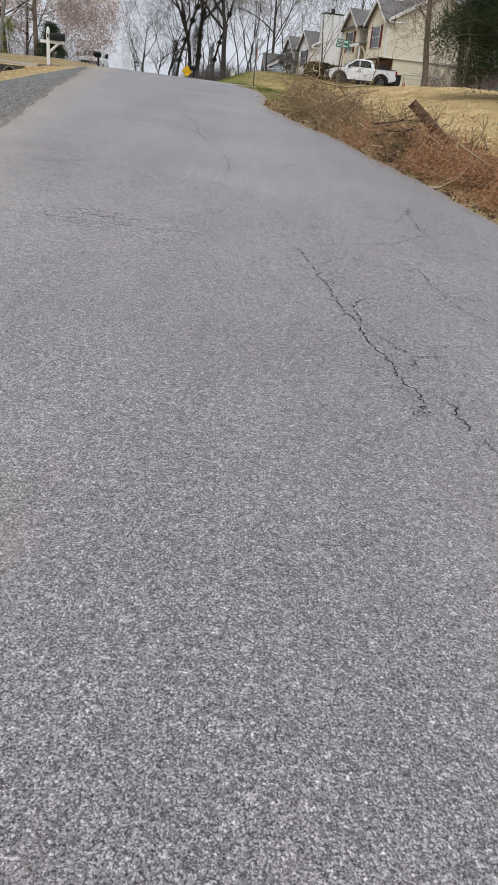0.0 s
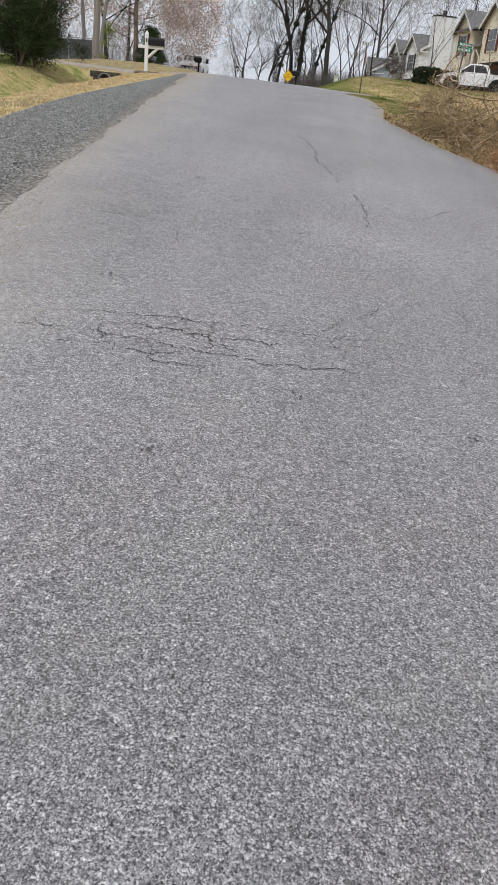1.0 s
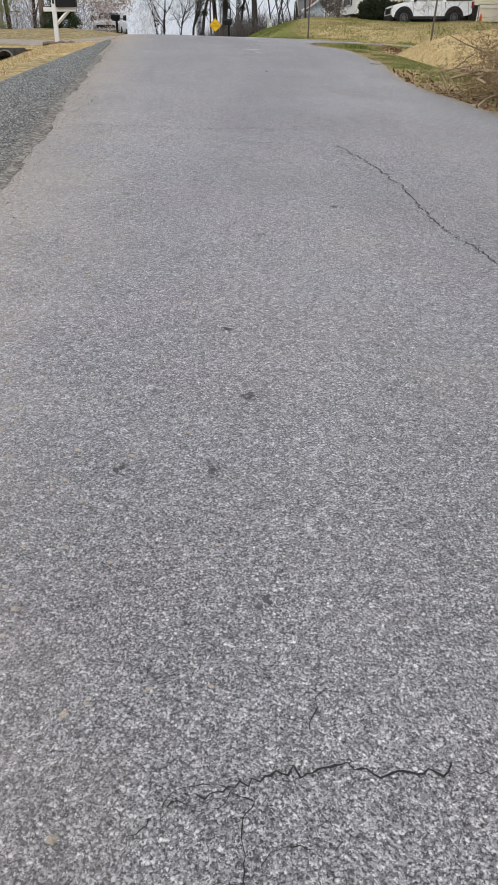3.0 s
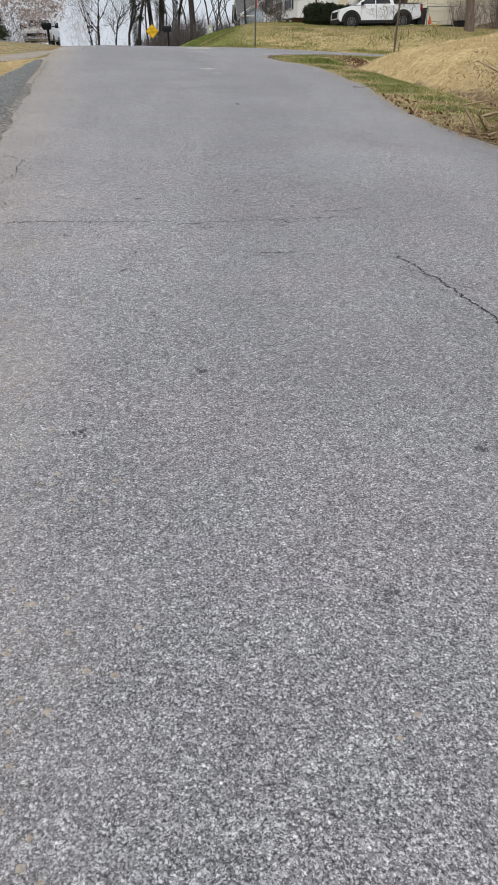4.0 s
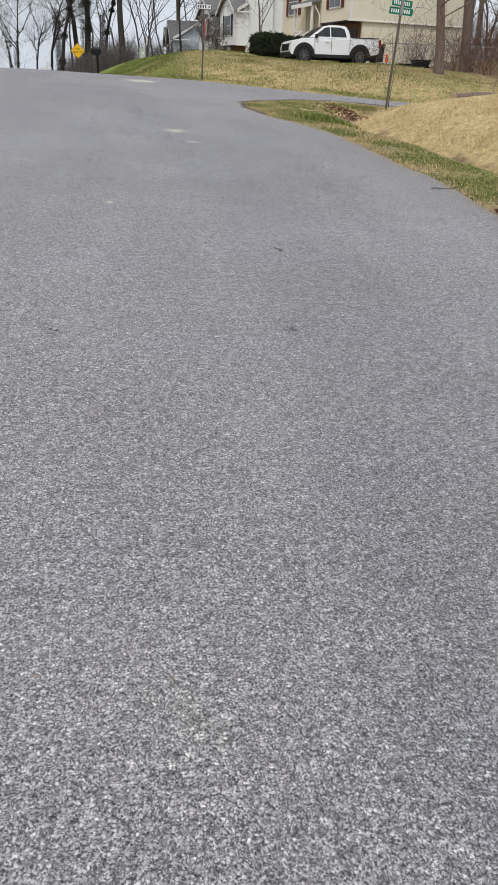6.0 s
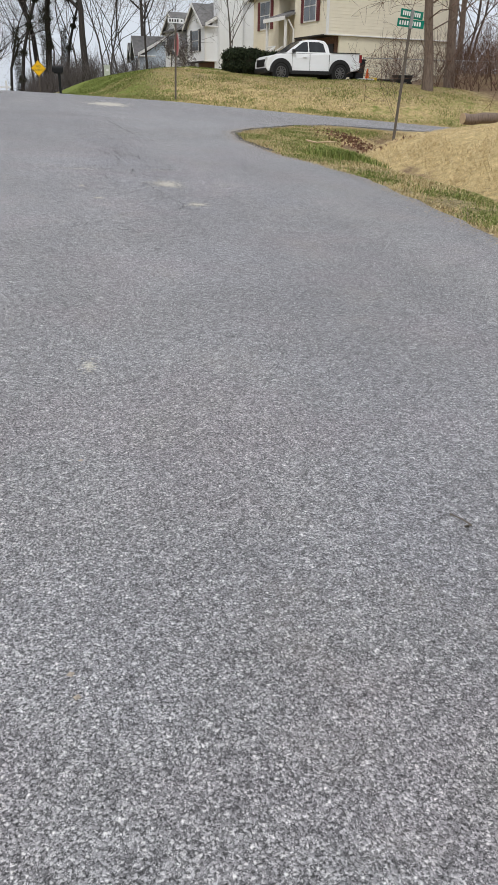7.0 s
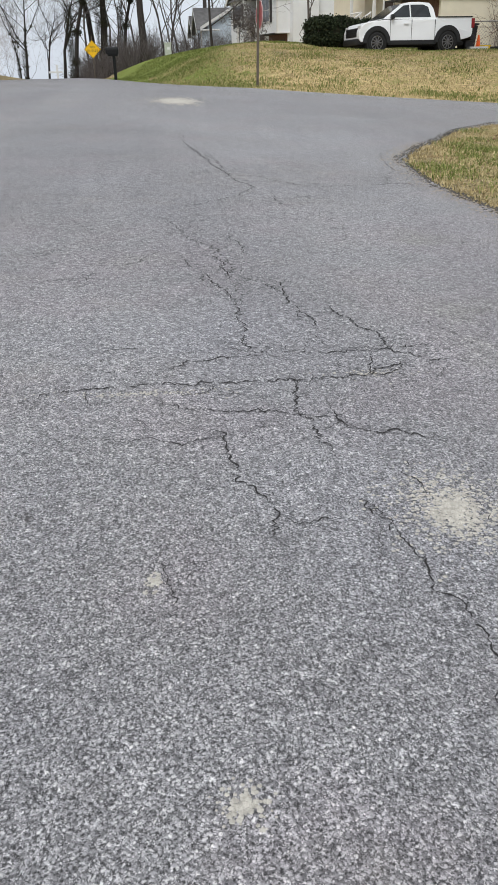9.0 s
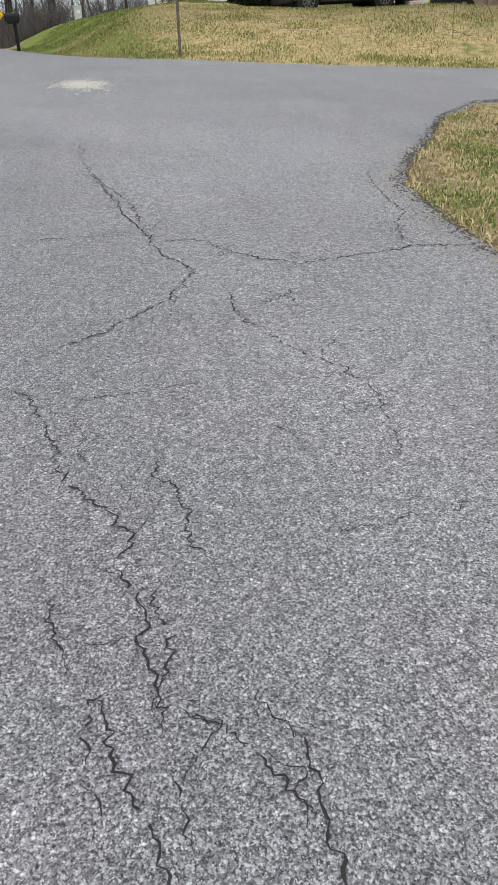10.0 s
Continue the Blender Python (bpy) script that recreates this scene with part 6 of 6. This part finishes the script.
# ---- signs ----
def letters(name, body, size, m, material, parent):
    c = bpy.data.curves.new(name, "FONT")
    c.body, c.size, c.align_x, c.align_y, c.extrude = body, size, "CENTER", "CENTER", .002
    o = new(name, c)
    dg = bpy.context.evaluated_depsgraph_get()
    me = bpy.data.meshes.new_from_object(o.evaluated_get(dg))
    bpy.data.objects.remove(o)
    me.materials.clear()
    me.materials.append(M[material])
    ob = new(name, me)
    ob.parent = parent
    ob.matrix_local = m
    return ob


def yellow_sign(m):
    t = thing("warning_sign", m, "yellow diamond NO OUTLET sign on a thin metal post", "sign")
    part("post", bx(-.03, -.02, -.3, .03, .02, 2.6, bev=.006), "rust", t)
    h = .54
    b = part("panel", prism([(0, 1.85 - h), (h, 1.85), (0, 1.85 + h), (-h, 1.85)], "y", -.032, -.022), "signyellow", t)
    rim = bmesh.new()
    k = h * .93
    c = [(0, 1.85 - k), (k, 1.85), (0, 1.85 + k), (-k, 1.85)]
    for i in range(4):
        a, q = c[i], c[(i + 1) % 4]
        rod(rim, (a[0], -.034, a[1]), (q[0], -.034, q[1]), .009, n=4)
    part("border", rim, "numeral", b)
    letters("lettering", "NO", .2, pose(0, -.034, 1.97, 90, 0, 0), "numeral", b)
    letters("lettering", "OUTLET", .2, pose(0, -.034, 1.75, 90, 0, 0), "numeral", b)
    return t


yellow_sign(pose(-6.55, 83.3, 3.62, 0, 0, -3))


def stop_sign(m):
    t = thing("stop_sign", m, "stop sign with a small white plate above on thin post", "sign")
    part("post", bx(-.03, -.025, -.3, .03, .025, 2.5, bev=.006), "rust", t)
    n = [(.375 * math.cos(math.pi / 8 + k * math.pi / 4), 1.75 + .375 * math.sin(math.pi / 8 + k * math.pi / 4)) for k in range(8)]
    p = part("octagon", prism(n, "x", .03, .037), "signred", t, "red octagonal panel with white rim")
    rim = bmesh.new()
    for i in range(8):
        a, q = n[i], n[(i + 1) % 8]
        rod(rim, (.038, a[0] * .95, 1.75 + (a[1] - 1.75) * .95), (.038, q[0] * .95, 1.75 + (q[1] - 1.75) * .95), .012, n=4)
    part("rim", rim, "signwhite", p)
    letters("lettering", "STOP", .25, pose(.039, 0, 1.75, 90, 0, 90), "signwhite", p)
    b = part("number_plate", bx(-.29, -.045, 2.38, .29, -.03, 2.57, bev=.005), "signwhite", t, "white plate with dark rim and bars")
    r = bmesh.new()
    for a, q in (((-.28, 2.39), (.28, 2.39)), ((.28, 2.39), (.28, 2.56)), ((.28, 2.56), (-.28, 2.56)), ((-.28, 2.56), (-.28, 2.39))):
        rod(r, (a[0], -.047, a[1]), (q[0], -.047, q[1]), .008, n=4)
    part("plate_rim", r, "numeral", b)
    for k in range(4):
        part("bar", bx(-.23 + .09 * k, -.05, 2.43, -.18 + .09 * k, -.046, 2.52), "numeral", b)
    part("dot", rod(bmesh.new(), (.2, -.05, 2.475), (.2, -.046, 2.475), .03, n=12), "numeral", b)
    return t


stop_sign(pose(0, 49.75, gz(0, 49.75), 0, 1.5, 8))


def street_sign(m):
    t = thing("street_sign", m, "two green street name blades on a leaning grey post", "sign")
    part("post", rod(bmesh.new(), (0, 0, -.3), (0, 0, 2.47), .03, n=10), "rust", t)
    for z, y, turn in ((2.4, 0, -6), (2.57, 0, 14)):
        bl = part("blade", bx(-.29, -.012, z - .075, .29, .012, z + .075, bev=.004), "signgreen", t)
        bl.rotation_euler = (0, 0, radians(turn))
        for k in range(9):
            part("bar", bx(-.25 + .054 * k, -.016, z - .04, -.25 + .054 * k + .032, -.0122, z + .04), "signwhite", bl)
    part("bracket", bx(-.035, -.03, 2.3, .035, .03, 2.65, bev=.008), "steel", t)
    return t


street_sign(pose(3.56, 37.4, gz(3.56, 37.4), 0, 4.5, 4))


def post_box(m, label, s=1.0):
    t = thing("mailbox", m, label, "mailbox")
    part("post", bx(-.06, -.06, -.2, .06, .06, 1.0, bev=.01), "blackpaint", t)
    prof = [(-.12, .95), (.12, .95), (.12, 1.1)] + [(.12 * math.cos(a), 1.1 + .11 * math.sin(a)) for a in np.linspace(.2, math.pi - .2, 7)] + [(-.12, 1.1)]
    part("box", prism(prof, "x", -.32, .2, .006), "blackpaint", t)
    part("shelf", bx(-.25, -.1, .88, .16, .1, .95, bev=.01), "blackpaint", t)
    return t


post_box(pose(-4.35, 61.5, gz(-4.35, 61.5), 0, 0, 0), "dark mailbox on a dark post at the road edge")
post_box(pose(-10.95, 60.0, gz(-10.95, 60), 0, 0, 0), "black mailbox on a post before the work truck")


def cross_post(m):
    t = thing("mailbox_post", m, "small white cross-shaped mailbox post beyond the crest", "mailbox")
    part("post", bx(-.06, -.06, -.6, .06, .06, .75, bev=.01), "whitepaint", t)
    part("arm", bx(-.5, -.05, .3, .3, .05, .4, bev=.008), "whitepaint", t)
    return t


cross_post(pose(-8.4, 78, gz(-8.4, 78) + .15, 0, 0, 0))


def cabinet(m):
    t = thing("utility_cabinet", m, "pale green-grey utility cabinet on the lawn", "cabinet")
    part("body", bx(-.22, -.18, -.1, .22, .18, .78, bev=.02), "ubox", t)
    part("lid", bx(-.25, -.21, .78, .25, .21, .86, bev=.02), "ubox", t)
    part("label_plate", bx(-.1, -.19, .4, .1, -.182, .56), "signwhite", t)
    return t


cb = cabinet(pose(-1.85, 75, gz(-1.85, 75), 0, 0, 10))
cb.scale = (.78, .78, .78)


def utility_pole(m):
    t = thing("utility_pole", m, "weathered grey wooden utility pole beside the driveway", "pole")
    v, f = [], []
    rng = np.random.default_rng(9)
    tube(v, f, [np.array([rng.normal(0, .006), rng.normal(0, .006), -.5 + 1.05 * k]) for k in range(11)], [.165 - .005 * k for k in range(11)], 8)
    mesh("shaft", v, f, "polewood", t, smooth=True)
    part("cross_arm", bx(-1.1, -.06, 9.2, 1.1, .06, 9.32, bev=.01), "polewood", t)
    return t


utility_pole(pose(-12.6, 42, gz(-12.6, 42), 0, 1.5, 0))


def screen_fence(m):
    t = thing("screen_fence", m, "dark grey screen fence behind the lawn", "fence")
    for k in range(4):
        part("panel", bx(1.3 * k, 0, 0, 1.3 * k + 1.27, .02, 1.5), "tarp", t)
    for k in range(5):
        part("post", rod(bmesh.new(), (1.3 * k - .015, 0, -.2), (1.3 * k - .015, 0, 1.62), .03, n=8), "steel", t)
    part("rail", rod(bmesh.new(), (0, 0, 1.56), (5.2, 0, 1.56), .02, n=8), "steel", t)
    return t


screen_fence(pose(-18.1, 44, gz(-15.5, 44) - .45, 0, 0, -12))


# ---- yard clutter by the cream house ----
def bin_(m):
    t = thing("wheelie_bin", m, "dark wheeled rubbish bin behind the pickup", "bin")
    b = bmesh.new()
    lo = [(-.24, -.26, .06), (.24, -.26, .06), (.24, .26, .06), (-.24, .26, .06)]
    hi = [(-.3, -.34, .98), (.3, -.34, .98), (.3, .34, .98), (-.3, .34, .98)]
    v = [b.verts.new(p) for p in lo + hi]
    for q in ((3, 2, 1, 0), (4, 5, 6, 7), (0, 1, 5, 4), (1, 2, 6, 5), (2, 3, 7, 6), (3, 0, 4, 7)):
        b.faces.new([v[i] for i in q])
    bmesh.ops.bevel(b, geom=list(b.edges), offset=.03, segments=2, affect="EDGES")
    part("body", b, "cargrey", t)
    part("lid", bx(-.32, -.37, .99, .32, .38, 1.06, bev=.02), "cargrey", t)
    for s in (-1, 1):
        part("wheel", rod(bmesh.new(), (s * .26, .3, .1), (s * .32, .3, .1), .1, n=16), "tyre", t)
    return t


bin_(at(10.15, 60.9, 0, 15))


def cone(m):
    t = thing("traffic_cone", m, "orange plastic traffic cone by the driveway", "cone")
    part("foot", bx(-.18, -.18, 0, .18, .18, .04, bev=.01), "orange", t)
    part("shell", rod(bmesh.new(), (0, 0, .03), (0, 0, .7), .14, .03, n=18), "orange", t)
    return t


cone(at(10.95, 61.6, 0, 0))


def crate(m, mat, label, sx, sy, sz):
    t = thing("crate", m, label, "box")
    b = bx(-sx, -sy, 0, sx, sy, sz, bev=.02)
    part("body", b, mat, t)
    part("rim", bx(-sx - .02, -sy - .02, sz - .04, sx + .02, sy + .02, sz + .01, bev=.01), mat, t)
    return t


crate(at(11.15, 61.3, 0, 20), "yellowplastic", "yellow plastic crate by the driveway", .16, .14, .32)
crate(at(10.5, 60.6, 0, 8), "signwhite", "white flat tub behind the pickup", .4, .2, .2)
crate(at(12.0, 61.8, 0, 10), "cargrey", "black plastic crate by the fence", .35, .25, .3)


def garden_cart(m):
    t = thing("garden_cart", m, "dark garden cart by the chain-link fence", "cart")
    part("tub", ring_body([[(-.5, -.3, .35), (.5, -.3, .35), (.5, .3, .35), (-.5, .3, .35)], [(-.65, -.4, .8), (.65, -.4, .8), (.65, .4, .8), (-.65, .4, .8)]]), "cargrey", t)
    for s in (-1, 1):
        part("wheel", rod(bmesh.new(), (s * .4, -.36, .22), (s * .4, -.28, .22), .22, n=18), "tyre", t)
        part("handle", rod(bmesh.new(), (.5, s * .25, .6), (1.2, s * .25, .9), .02, n=6), "rust", t)
    return t


cart = garden_cart(at(13.0, 62, 0, 10))
cart.scale = (.72, .72, .72)


def chain_fence(m, L, label):
    t = thing("chain_link_fence", m, label, "fence")
    n = int(L / 2.4)
    for k in range(n + 1):
        part("post", rod(bmesh.new(), (2.4 * k, 0, -.2), (2.4 * k, 0, 1.3), .03, n=8), "steel", t)
    part("top_rail", rod(bmesh.new(), (0, 0, 1.27), (2.4 * n, 0, 1.27), .022, n=8), "steel", t)
    v, f = [], []
    step = .14
    W = 2.4 * n
    k = -1.25
    while k < W:
        for s in (0, 1):
            a, b = max(0, k), min(W, k + 1.25)
            za, zb = (a - k), (b - k)
            if s:
                za, zb = 1.25 - za, 1.25 - zb
            tube(v, f, [np.array([a, 0, za]), np.array([b, 0, zb])], [.004, .004], 3)
        k += step
    mesh("wire_mesh", v, f, "steel", t)
    return t


chain_fence(pose(11.0, 62.5, gz(12, 62.5), 0, 0, 4), 14.5, "galvanised chain-link fence along the yard")


# ---- fallen leaves and sticks ----
def scatter_leaves():
    rng = np.random.default_rng(77)
    cs = []
    for _ in range(900):
        x, y = 2.6 + rng.normal(0, .45), 36.2 + rng.normal(0, .6)
        if x > right_edge(y) + .1:
            cs.append((x, y, gz(x, y) + .015))
    for _ in range(500):
        y = rng.uniform(9, 24)
        x = float(right_edge(y)) + abs(rng.normal(.15, .3)) + .02
        cs.append((x, y, gz(x, y) + .015))
    return tagged(mesh("fallen_leaves", *leaf_cloud(78, cs, 1, .01, .04, .6), "leaf"), "brown fallen leaves in the ditch", "leaves", kind="stuff")


scatter_leaves()


def stick(m, L, r, label, mat="cutwood"):
    rng = np.random.default_rng(int(L * 100))
    v, f = [], []
    tube(v, f, [np.array([L * k / 5, rng.normal(0, .02), abs(rng.normal(0, .01))]) for k in range(6)], [r * (1 - .1 * k) for k in range(6)], 5)
    o = mesh("stick", v, f, mat)
    o.matrix_world = m
    return tagged(o, label, "stick")


stick(pose(.55, 33.4, gz(.55, 33.4) + .03, 0, 0, -40), .55, .016, "pale bare stick lying on the verge")
stick(pose(.1, 24.6, float(road_z(.1, 24.6)) + .008, 0, 0, 12), .35, .006, "thin dark twig on the asphalt", "rust")
stick(pose(-1.9, 22.0, float(road_z(-1.9, 22.0)) + .008, 0, 0, 65), .08, .004, "small dark twig on the asphalt", "rust")
